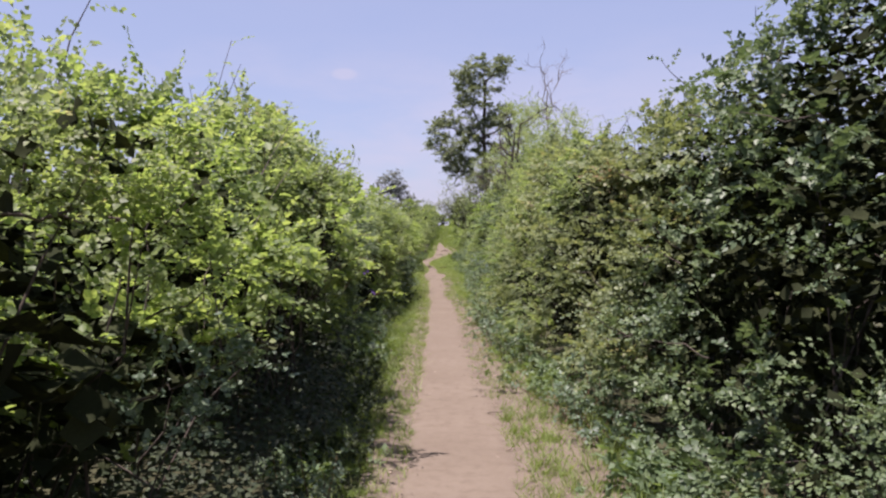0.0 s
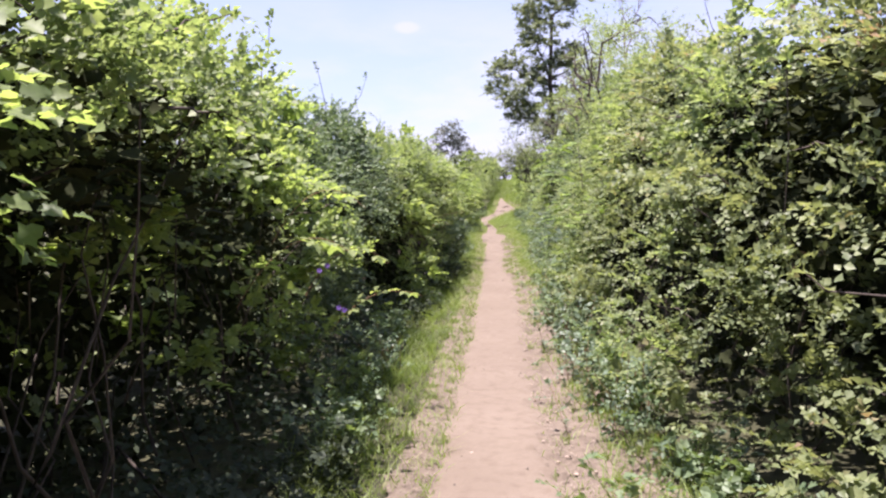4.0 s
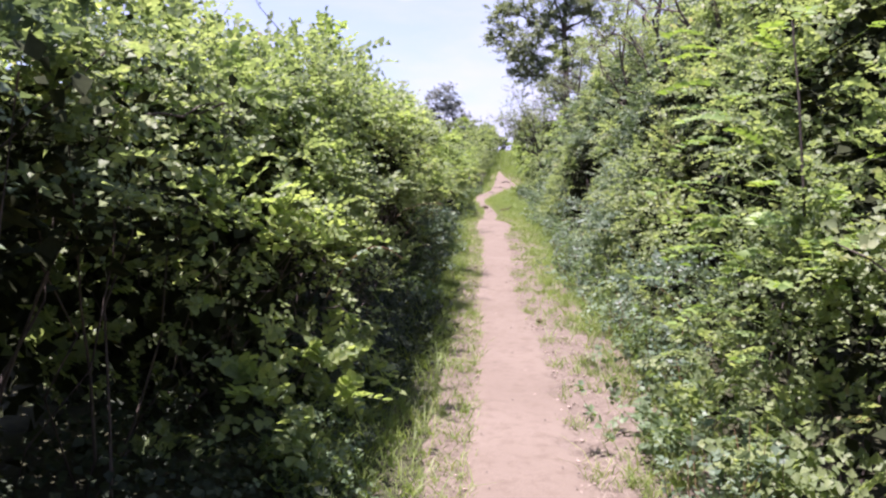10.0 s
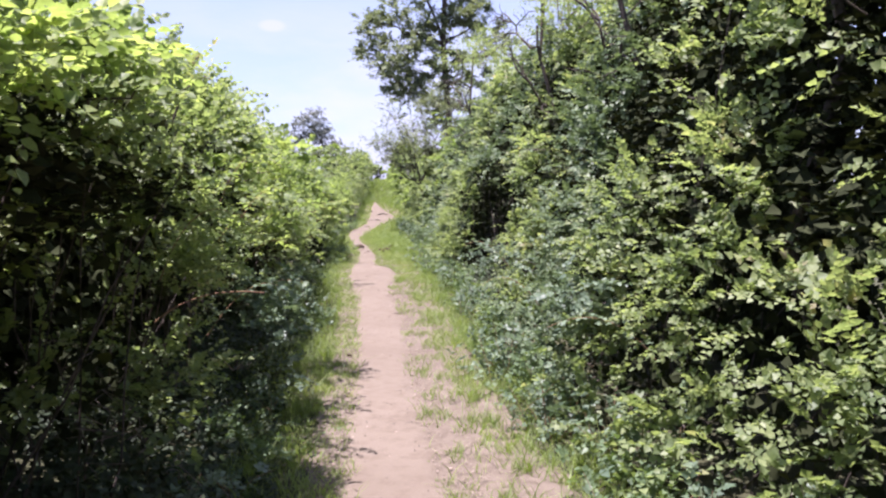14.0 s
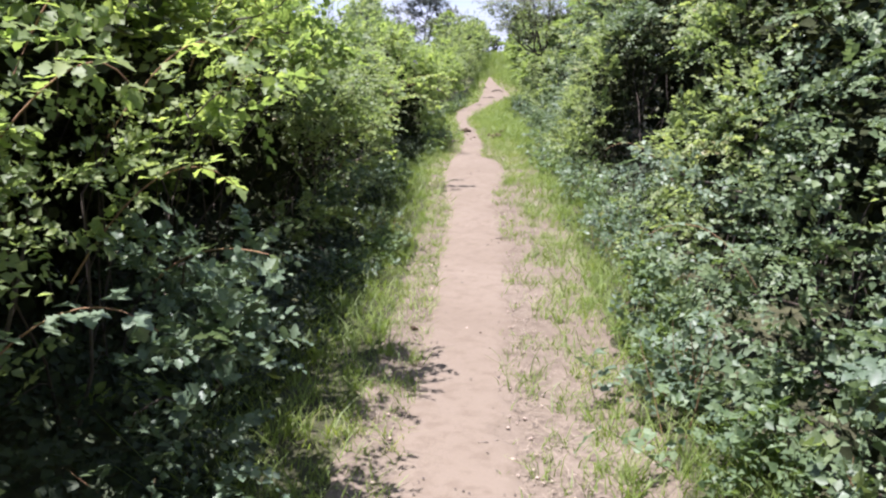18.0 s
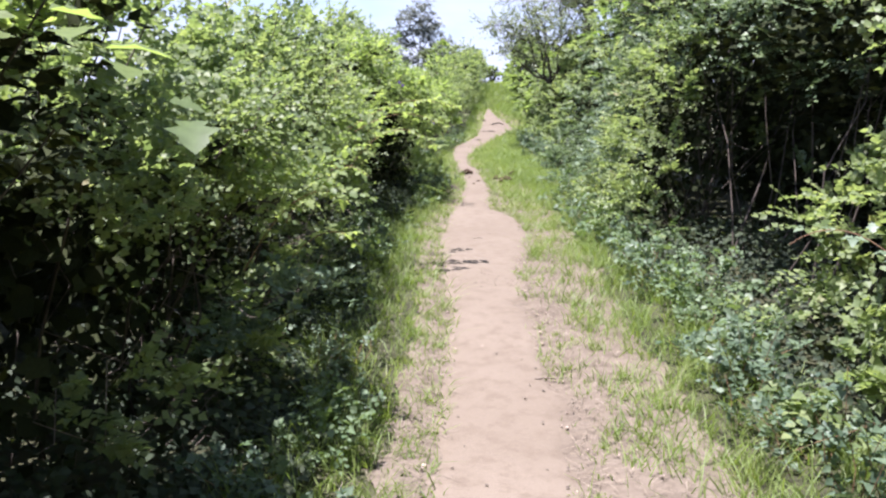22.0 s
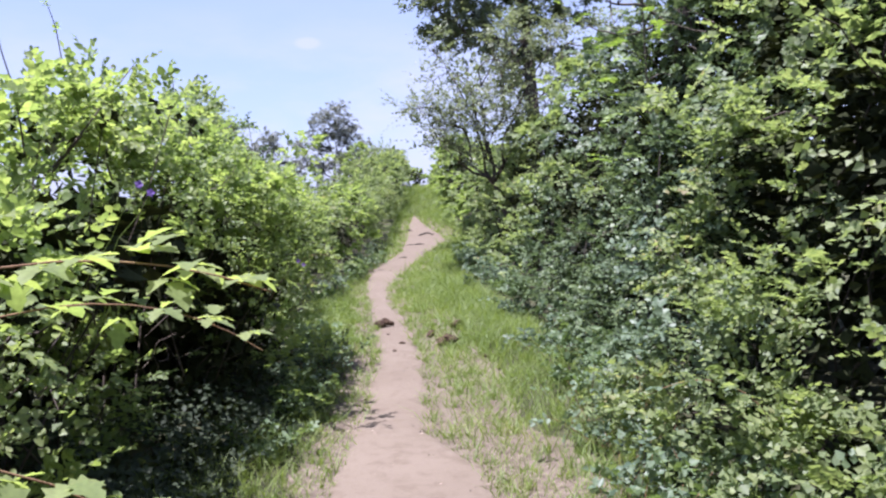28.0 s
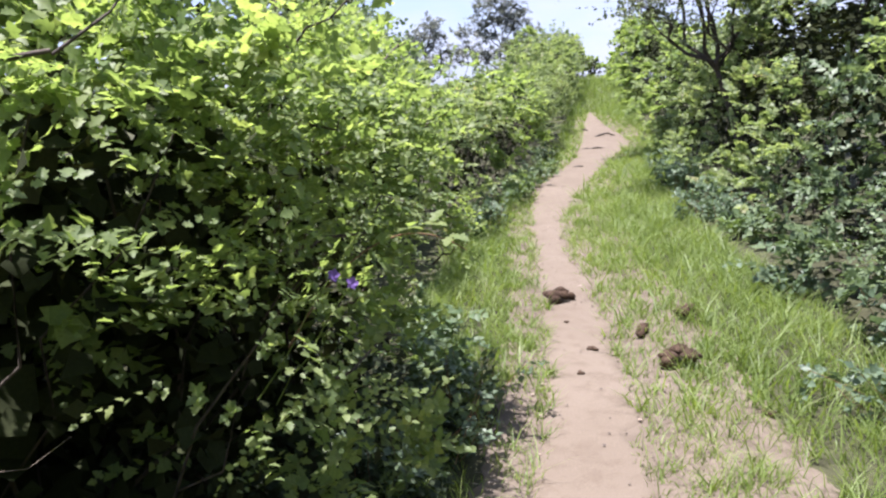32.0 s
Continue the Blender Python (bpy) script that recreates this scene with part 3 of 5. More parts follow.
    for x, yy, zz, r, *_ in front[:: 2]:
        start = root + [rng.uniform(-0.35, 0.35), rng.uniform(-0.5, 0.5), 0]
        paths.append(crooked(rng, start, (x, yy, zz), 6, 0.06))
        radii.append((rng.uniform(0.005, 0.011), 0.003))
    stems = len(paths)
    # thin shoots that stand above the crest and out of the face
    if shoots:
        feet, tips = [], []
        for k in range(shoots):
            if k % 3 < 2:
                foot = np.array([face + side * (crest + rng.uniform(-0.1, 0.9)), y + rng.uniform(-0.6, 0.6) * width, z0 + top - 0.35])
                tip = foot + [rng.uniform(-0.35, 0.35), rng.uniform(-0.35, 0.35), rng.uniform(0.25, 1.05 if side < 0 and y < 9 else 0.85 if side < 0 else 0.7)]
            else:
                z = rng.uniform(1.55 if side < 0 and hollow > 0.45 else 0.7, max(top - 0.4, 1.6))
                foot = np.array([face + side * (profile(side, z, hollow) + 0.2), y + rng.uniform(-0.5, 0.5) * width, z0 + z])
                tip = foot + [-side * (rng.uniform(0.12, 0.26) if side < 0 else rng.uniform(0.25, 0.42)), rng.uniform(-0.3, 0.3), rng.uniform(-0.05, 0.3)]
            feet.append(foot)
            tips.append(tip)
        feet, tips = np.array(feet), np.array(tips)
        paths += [crooked(rng, a, b, 5, 0.03) for a, b in zip(feet, tips)]
        radii += [(0.006, 0.002)] * shoots
        start = np.concatenate([feet + (tips - feet) * k for k in (0.4, 0.6, 0.8, 0.95)])
        n = len(start)
        leafy.append(sprigs(rng, start, rng.normal(size=(n, 3)) * 0.6 + [0, 0, 0.6], unit(rng.normal(size=(n, 3)) + [0, 0, 1]), rng.uniform(0.10, 0.20, n), 9, np.full(n, leaf * 0.85), slim))
    put("crown", *join(leafy), LEAF[kind], ob)
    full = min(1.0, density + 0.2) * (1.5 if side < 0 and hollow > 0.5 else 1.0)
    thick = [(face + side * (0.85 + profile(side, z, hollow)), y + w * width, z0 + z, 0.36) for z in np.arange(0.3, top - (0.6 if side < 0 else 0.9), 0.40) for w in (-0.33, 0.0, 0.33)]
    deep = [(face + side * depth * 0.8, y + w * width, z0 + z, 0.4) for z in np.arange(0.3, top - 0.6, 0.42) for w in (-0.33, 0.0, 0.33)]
    # added flat leaf layers under the outer shoots keep the sun out
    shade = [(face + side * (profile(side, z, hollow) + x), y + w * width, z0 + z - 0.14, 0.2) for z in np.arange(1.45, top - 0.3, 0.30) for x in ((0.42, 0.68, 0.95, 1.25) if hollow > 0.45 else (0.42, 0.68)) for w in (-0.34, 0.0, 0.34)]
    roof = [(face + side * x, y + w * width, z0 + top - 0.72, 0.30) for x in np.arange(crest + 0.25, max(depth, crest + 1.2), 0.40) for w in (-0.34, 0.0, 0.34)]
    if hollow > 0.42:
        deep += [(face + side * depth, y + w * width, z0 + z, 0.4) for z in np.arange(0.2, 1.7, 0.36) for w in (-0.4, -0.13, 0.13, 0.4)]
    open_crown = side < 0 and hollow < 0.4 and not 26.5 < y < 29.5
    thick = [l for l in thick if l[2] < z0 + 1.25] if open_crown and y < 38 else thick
    # dark leaves fill the bush and stand in for its inner shade
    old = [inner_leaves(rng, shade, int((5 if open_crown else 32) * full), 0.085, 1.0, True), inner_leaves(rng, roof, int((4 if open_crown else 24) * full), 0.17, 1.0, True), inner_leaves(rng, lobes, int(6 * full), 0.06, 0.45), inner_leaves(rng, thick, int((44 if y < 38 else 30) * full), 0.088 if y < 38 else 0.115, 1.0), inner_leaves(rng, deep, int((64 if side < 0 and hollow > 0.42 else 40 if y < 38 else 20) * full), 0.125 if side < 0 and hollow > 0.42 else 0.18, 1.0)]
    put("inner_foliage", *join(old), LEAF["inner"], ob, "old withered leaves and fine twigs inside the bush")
    for k in range(stems):
        put("stem", *tubes(paths[k : k + 1], radii[k : k + 1], 5), BARK, ob)
    if len(paths) > stems:
        put("shoot", *tubes(paths[stems:], radii[stems:], 4), BARK, ob)["kind"] = "stuff"
    return ob


def kinds_left(y):
    for edge, kind in ((2.2, "hawthorn"), (5.6, "elm"), (8.3, "hawthorn"), (10.6, "elm"), (14.3, "blackthorn"), (16.2, "hawthorn"), (17.4, "elm"), (18.6, "hawthorn"), (21, "elm"), (22.4, "hawthorn"),
                       (27.6, "elm"), (32, "hawthorn"), (38, "elm"), (40, "hawthorn"), (43, "elm"), (46, "hawthorn"), (52, "elm"), (99, "hawthorn")):
        if y < edge:
            return kind


def kinds_right(y):
    for edge, kind in ((6.8, "blackthorn"), (10.5, "olive"), (12, "hawthorn"), (14.5, "olive"), (22.6, "hawthorn"), (27, "blackthorn"),
                       (29.5, "hawthorn"), (32.4, "blackthorn"), (34.6, "hawthorn"), (43, "blackthorn"), (52, "hawthorn"), (99, "elm")):
        if y < edge:
            return kind


def hollow_left(y):
    return float(np.interp(y, (0, 3.6, 4.1, 5.0, 5.4, 7.4, 8.0, 8.8, 9.3, 10.2, 11, 12.5, 13.8, 14.4, 16.0, 16.5, 17.5, 18.2, 21.2, 21.8, 22.9, 23.4, 26.6, 27.2, 27.9, 28.4, 29.2, 29.6, 30.6, 31.2, 33.3, 33.8, 34.9, 35.3, 36.0, 36.5, 38, 39.5),
                           (0.6, 0.6, -0.4, -0.4, 0.74, 0.7, 0.45, 0.45, 0.3, 0.15, 0.12, 0.3, 0.3, 0.46, 0.46, -0.1, -0.1, 0.75, 0.7, -0.05, -0.05, 0.65, 0.65, -0.05, -0.05, -0.05, -0.05, 0.6, 0.6, 0.1, 0.1, 0.85, 0.8, -0.4, -0.4, -0.05, -0.05, 0.0)))


def hollow_right(y):
    return float(np.interp(y, (0, 8.1, 8.6, 9.3, 9.9, 12.3, 12.7, 13.4, 13.8, 18, 18.6, 20, 20.6, 25.4, 26, 27, 27.6, 28.8, 29.5, 30.9, 31.9, 32.5), (0, 0, 0.45, 0.45, 0, 0, 0.45, 0.45, 0, 0, 0.4, 0.4, 0, 0, 0.5, 0.5, 0.1, 0.1, 0.75, 0.75, 0.74, 0)))


rng = np.random.default_rng(11)
y = -2.6
while y < 74:
    step = 1.35 if y < 40 else 1.8
    if y < 0.0:
        density, scale, shoots = 0.25, 1.8, 0
    elif y < 38:
        density, scale, shoots = (1.35, 0.66, 10) if y < 3.5 else (1.0, 1.0, 7)
    else:
        density, scale, shoots = (0.42, 1.5, 5) if y < 56 else (0.28, 1.8, 4)
    mid = y + step / 2
    shoots += 12 if 5.4 < mid < 8.4 else 0
    bush(kinds_left(mid), mid, -1, float(left_face(mid)) - 0.06 + rng.uniform(-0.06, 0.06), float(left_top(mid)) * rng.uniform(0.95, 1.03), step, density * (1.3 if 33.8 < mid < 35 else 1.7 if 35 < mid < 36.5 else 1.0 if 36.5 < mid < 38 else 1.15 if mid < 38 else 1), scale * (0.66 if 32.5 < mid < 38.6 else 0.87 if mid > 3.5 else 1), hollow_left(mid), shoots)
    bush(kinds_right(mid), mid, 1, float(right_face(mid)) + 0.05 + rng.uniform(-0.06, 0.06), float(right_top(mid)) * rng.uniform(0.95, 1.03), step, density * (1.08 if mid < 38 else 1), scale * 0.92, hollow_right(mid), shoots, 3.0)
    y += step

# a sunlit thorn bush that stands out before the deepest hollow
bush("hawthorn", 17.35, -1, -0.90, 2.25, 0.45, 1.2, 0.9, -0.1, 6, 1.5)
# bright elm growth after the last hollow, and a taller thorn behind it
bush("elm", 36.5, -1, -0.98, 2.15, 0.6, 1.5, 0.64, -0.1, 12, 1.6)
bush("elm", 37.5, -1, -0.92, 1.8, 0.7, 1.5, 0.68, -0.1, 12, 1.6)
bush("hawthorn", 42.0, -1, -2.0, 2.85, 0.7, 0.9, 1.1, 0.0, 10, 1.4)

# ---- grass on the verges ----


def blades(rng, x, y, height, width, lean):
    """Bent grass blades rooted at x, y."""
    n = len(x)
    root = np.stack([x, y, ground_z(x, y) - 0.015], 1)
    a = rng.random(n) * 6.283
    across = np.stack([np.cos(a), np.sin(a), np.zeros(n)], 1) * (width / 2)[:, None]
    b = rng.random(n) * 6.283
    tilt = np.stack([np.cos(b), np.sin(b), np.zeros(n)], 1) * (height * lean)[:, None]
    up = np.array([0, 0, 1.0]) * height[:, None]
    mid = root + up * 0.55 + tilt * 0.3
    tip = root + up * 0.95 + tilt
    v = np.stack([root - across, root + across, mid - across * 0.7, mid + across * 0.7, tip], 1).reshape(-1, 3)
    f = (np.arange(n) * 5)[:, None, None] + np.array([[0, 1, 3], [0, 3, 2], [2, 3, 4]])[None]
    return v, f.reshape(-1, 3)


def right_cover(y):
    return np.interp(y, (-5, 6, 8, 12, 16, 20, 31, 34, 36, 60), (1.0, 1.0, 0.8, 0.58, 0.52, 0.66, 0.70, 0.72, 0.8, 1.0))


def grass_stretch(rng, lo, hi, per_m2, scale):
    """Grass on both verges from lo to hi along the lane."""
    found = []
    for side in (-1, 1):
        n = int((hi - lo) * 1.5 * per_m2)
        y = rng.uniform(lo, hi, n)
        s = rng.random(n)
        edge = np.where(side < 0, path_left(y), path_right(y))
        face = np.where(side < 0, left_face(y) - 0.25, right_face(y) + 0.3)
        keep = s * 1.5 < np.abs(face - edge)
        y, s, edge, face = y[keep], s[keep] * 1.5, edge[keep], face[keep]
        # most blades stand in tufts
        pull = (rng.random(len(y)) < 0.6)
        tuft = rng.integers(max(len(y) // 26, 1), size=len(y))
        y = np.where(pull, y[tuft] + rng.normal(size=len(y)) * 0.03, y)
        s = np.clip(np.where(pull, s[tuft] + rng.normal(size=len(y)) * 0.03, s), 0, None)
        edge = np.where(side < 0, path_left(y), path_right(y))
        tall = np.where(pull, 0.75 + 0.7 * rng.random(len(y))[tuft], 1.0)
        x = edge + side * (s - 0.07)
        rough = 0.5 + 0.5 * bumps(x, y, 0.5, 3.0 + side) + 0.35 * bumps(x, y, 0.15, 1.0)
        cover = np.where(side < 0, 1.3, right_cover(y))
        near = np.clip(s / 0.10, 0, 1)
        if side > 0:
            near = near * np.where((y > 8) & (y < 32), np.interp(s, (0, 0.1, 0.32, 0.45), (0.6, 0.4, 0.5, 1)), 1)
        # short turf in patches, bare soil between
        patch = bumps(x * 1.2, y * 0.8, 0.42, 6.0 + side) + 0.5 * bumps(x, y, 0.13, 2.0)
        keep = rng.random(len(x)) < np.clip((patch + 2.1 * cover * (0.35 + 0.65 * near) - 0.75) * 2.2, 0.03, 1)
        x, y, s, rough, tall = x[keep], y[keep], s[keep], rough[keep], tall[keep]
        h = (0.025 + 0.04 * np.clip(rough, 0, 1.2) + 0.09 * np.clip(s - 0.2, 0, 0.5)) * rng.uniform(0.5, 1.5, len(x)) * tall
        h += 0.10 * (rng.random(len(x)) < 0.04)
        found.append(blades(rng, x, y, h * scale, rng.uniform(0.0025, 0.0055, len(x)) * scale ** 2 * 1.2, rng.uniform(0.3, 1.7, len(x))))
    v, f = join(found)
    ob = put("grass", v, f, GRASS)
    return tagged(ob, "short green and yellowing grass along the footpath", "grass", kind="stuff")


rng = np.random.default_rng(5)
for lo, hi, dens, sc in ((0.5, 8, 1250, 1.15), (8, 16, 1200, 1.15), (16, 24, 1350, 1.15), (24, 32, 1450, 1.15), (32, 38, 1550, 1.15), (38, 46, 1500, 1.3), (46, 62, 500, 1.8)):
    grass_stretch(rng, lo, hi, dens, sc)


def litter(rng, lo, hi, n):
    """Dry stalks and straw lying on the verges."""
    y = rng.uniform(lo, hi, n)
    right = rng.random(n) < 0.7
    x = np.where(right, path_right(y) + np.abs(rng.normal(size=n)) * 0.28, path_left(y) - np.abs(rng.normal(size=n)) * 0.18)
    a = rng.random(n) * 6.283
    l = rng.uniform(0.02, 0.09, n)
    d = np.stack([np.cos(a), np.sin(a), rng.uniform(-0.05, 0.2, n)], 1) * l[:, None]
    w = np.stack([-np.sin(a), np.cos(a), np.zeros(n)], 1) * 0.0013
    p = np.stack([x, y, ground_z(x, y) + 0.008], 1)
    v = np.stack([p - w, p + w, p + d + w, p + d - w], 1).reshape(-1, 3)
    return v, np.arange(4 * n).reshape(-1, 4)


tagged(put("dry_litter", *join([litter(rng, 9, 36, 11000), litter(rng, 36, 50, 900)]), STRAW), "dry straw and dead stalks strewn beside the path", "litter", kind="stuff")


def lump(rng, centre, size, flat=0.6, rings=5, segs=8):
    """An uneven stone or clod."""
    th = np.linspace(0, np.pi, rings + 1)
    ph = np.linspace(0, 2 * np.pi, segs, endpoint=False)
    v = np.stack([np.sin(th)[:, None] * np.cos(ph)[None], np.sin(th)[:, None] * np.sin(ph)[None], np.repeat(np.cos(th)[:, None], segs, 1)], -1)
    r = 1 + 0.22 * rng.normal(size=(rings + 1, segs, 1))
    r[0], r[-1] = 1.0, 1.0
    v = v * r * np.array([1, rng.uniform(0.7, 1.0), flat]) * size
    i = np.arange(rings)[:, None] * segs + np.arange(segs)[None]
    j = np.arange(rings)[:, None] * segs + (np.arange(segs)[None] + 1) % segs
    return v.reshape(-1, 3) + centre, np.stack([i, i + segs, j + segs, j], -1).reshape(-1, 4)


def on_ground(x, y, up=0.0):
    return np.array([x, y, float(ground_z(x, y)) + up])


def scatter_lumps(rng, places, lo, hi):
    return join([lump(rng, on_ground(x, y, 0.002), rng.uniform(lo, hi) * rng.uniform(0.6, 1), 0.55, 3, 5) for x, y in places])


spots = [(float(path_right(y)) + abs(rng.normal()) * 0.16 - 0.05, y) for y in rng.uniform(3, 34, 420)]
spots += [(float(path_left(y)) - abs(rng.normal()) * 0.10 + 0.04, y) for y in rng.uniform(3, 42, 220)]
spots += [(rng.uniform(float(path_left(y)), float(path_right(y))), y) for y in rng.uniform(3, 50, 130)]
tagged(put("pebbles", *scatter_lumps(rng, spots, 0.005, 0.017), STONE, smooth=True), "small pebbles and crumbs of earth along the path", "pebbles", kind="stuff")
spots = [(rng.uniform(-0.55, 0.12), 31.2 + rng.normal() * 0.07 + 0.12 * math.sin(k)) for k in range(110)]
spots += [(rng.uniform(0.35, 0.75), rng.uniform(17.5, 21)) for k in range(60)]
tagged(put("clods", *scatter_lumps(rng, spots, 0.006, 0.018), VERGE_EARTH, smooth=True), "dry clods of churned earth across the path", "clods", kind="stuff")


def scraps(lo, hi, n):
    """Shed leaf scraps and bits of bark on the path, more along its edges."""
    y = rng.uniform(lo, hi, n)
    side = rng.choice([-1, 1], n)
    edge = np.where(side < 0, path_left(y), path_right(y))
    x = np.where(rng.random(n) < 0.14, path_left(y) + (path_right(y) - path_left(y)) * rng.random(n), edge - side * (rng.normal(size=n) * 0.09 - 0.03))
    l = rng.uniform(0.006, 0.026, n) * rng.uniform(0.5, 1.1, n)
    v, f = leaves_at(rng, np.stack([x, y, ground_z(x, y) + 0.014], 1), rng.normal(size=(n, 3)) * [1, 1, 0.12], np.array([0, 0, 1.0]) + rng.normal(size=(n, 3)) * 0.25, l, l * 0.35)
    return tagged(put("leaf_litter", v, f, BARK), "brown leaf scraps and bark crumbs strewn along the path", "litter", kind="stuff")


rng = np.random.default_rng(58)
scraps(2, 20, 1200)
scraps(20, 48, 2000)


def dung(x, y, size, pieces, label):
    ob = thing("dung_heap" if pieces > 2 else "dung_lump", on_ground(x, y), label, "dung", "droppings on the path")
    for k in range(pieces):
        a = rng.random() * 6.28
        d = size * 0.8 * math.sqrt(k / max(pieces, 1))
        high = size * (0.18 + 0.42 * (1 - k / pieces) * (pieces > 4))
        put("dropping", *lump(rng, on_ground(x + math.cos(a) * d * 0.85, y + math.sin(a) * d * 1.2, high), size * rng.uniform(0.26, 0.44), 0.75, 6, 9), DUNG, ob, smooth=True)
    return ob


for x, y, size, n in ((-0.50, 40.2, 0.13, 9), (-0.27, 39.0, 0.06, 3), (-0.36, 38.55, 0.05, 1), (0.19, 38.7, 0.13, 7), (-0.62, 40.35, 0.06, 2), (0.35, 39.6, 0.12, 6), (0.02, 39.3, 0.09, 4),
                      (-0.45, 39.6, 0.04, 1), (0.5, 38.0, 0.06, 2), (-0.01, 25.87, 0.028, 1), (0.05, 25.57, 0.028, 1), (1.02, 26.3, 0.10, 5), (0.32, 20.9, 0.07, 3), (-0.45, 25.9, 0.05, 2)):
    dung(x, y, size, n, "dark dried dung heap on the sandy footpath" if n > 2 else "small dark lump of dried dung on the footpath")


def fallen_twig(x, y, a, length):
    p = on_ground(x, y, 0.006)
    q = on_ground(x + math.cos(a) * length, y + math.sin(a) * length, 0.008)
    ob = put("fallen_twig", *tubes([crooked(rng, p, q, 6, 0.008)], [(0.006, 0.003)], 5), DEADWOOD)
    tagged(ob, "short dry twig lying on the earth path", "twig", "fallen twigs")


for x, y, a, l in ((0.30, 8.2, 0.2, 0.16), (0.42, 7.4, 0.5, 0.2), (0.33, 12.9, 1.2, 0.15), (0.30, 11.8, 0.9, 0.14), (0.62, 17.2, 0.2, 0.2), (0.55, 19.9, 2.6, 0.18), (0.1, 28.9, 0.1, 0.17), (0.0, 24.2, 0.4, 0.1), (-0.2, 33.2, 2.9, 0.12), (-0.5, 45.5, 0.1, 0.25), (-0.7, 47.2, 0.3, 0.2)):
    fallen_twig(x, y, a, l)


def root_arch(x, y, length, high, a):
    p = [on_ground(x + math.cos(a) * (s - 0.5) * length, y + math.sin(a) * (s - 0.5) * length, -0.02 + high * math.sin(math.pi * s) + rng.normal() * 0.01) for s in np.linspace(0, 1, 9)]
    ob = put("exposed_root", *tubes([np.array(p)], [(0.035, 0.02)], 6), BARK, smooth=True)
    tagged(ob, "dark bare root crossing the eroded bank of the path", "root", "roots in the path")


for x, y, l, h, a in ((0.35, 56.4, 0.6, 0.09, 0.15), (0.0, 53.8, 0.7, 0.035, 0.1), (-0.2, 57.5, 0.3, 0.05, 0.0), (-0.35, 50.4, 0.4, 0.02, 0.2)):
    root_arch(x, y, l, h, a)

# ---- weeds and brambles at the foot of the hedges ----


def weed_clump(x, y, height, spread, kind, leaf):
    base = on_ground(x, y)
    label = "leafy green weeds growing at the foot of the hedge" if kind == "weed" else "weeds coloured dark for the shade of the hedge" if kind == "ivy" else "low bramble growth with glossy leaves beside the path"
    ob = thing("weed_clump" if kind == "weed" else "dim_weed_clump" if kind == "ivy" else "bramble_clump", base, label, "weeds", "weeds beside the path")
    n = rng.integers(9, 15)
    feet = base + np.stack([rng.normal(size=n) * spread * 0.4, rng.normal(size=n) * spread * 0.4, np.full(n, -0.01)], 1)
    tips = feet + np.stack([rng.normal(size=n) * spread * 0.5, rng.normal(size=n) * spread * 0.5, height * rng.uniform(0.5, 1.1, n)], 1)
    put("dry_stalk", *tubes([crooked(rng, a, b, 4, 0.012) for a, b in zip(feet, tips)], [(0.003, 0.0015)] * n, 3), CANE if kind == "bramble" else GRASS, ob)["kind"] = "stuff"
    start = np.concatenate([feet + (tips - feet) * k for k in (0.2, 0.45, 0.7, 0.92)])
    m = len(start)
    put("leaves", *sprigs(rng, start, rng.normal(size=(m, 3)) * 0.7 + [0, 0, 0.5], unit(rng.normal(size=(m, 3)) * 0.5 + [0, 0, 1]), rng.uniform(0.06, 0.15, m), 7, np.full(m, leaf), 0.4), LEAF[kind], ob)


rng = np.random.default_rng(23)
for y in np.arange(2.2, 52, 0.42):
    far = y > 38
    if far and rng.random() < 0.4:
        continue
    kind = "bramble" if rng.random() < 0.55 else "weed"
    weed_clump(float(right_face(y)) + rng.uniform(-0.08, 0.22), y + rng.uniform(-0.2, 0.2), rng.uniform(0.22, 0.55), rng.uniform(0.22, 0.36), kind, rng.uniform(0.035, 0.05) * (1.3 if far else 1))
    if rng.random() < 0.75:
        # weeds in the hollows take the dark ivy colour, to look shaded
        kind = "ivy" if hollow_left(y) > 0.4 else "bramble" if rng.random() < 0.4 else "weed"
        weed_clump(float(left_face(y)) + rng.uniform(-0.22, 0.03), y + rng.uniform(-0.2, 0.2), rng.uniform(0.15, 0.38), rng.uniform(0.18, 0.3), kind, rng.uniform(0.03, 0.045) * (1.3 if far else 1))


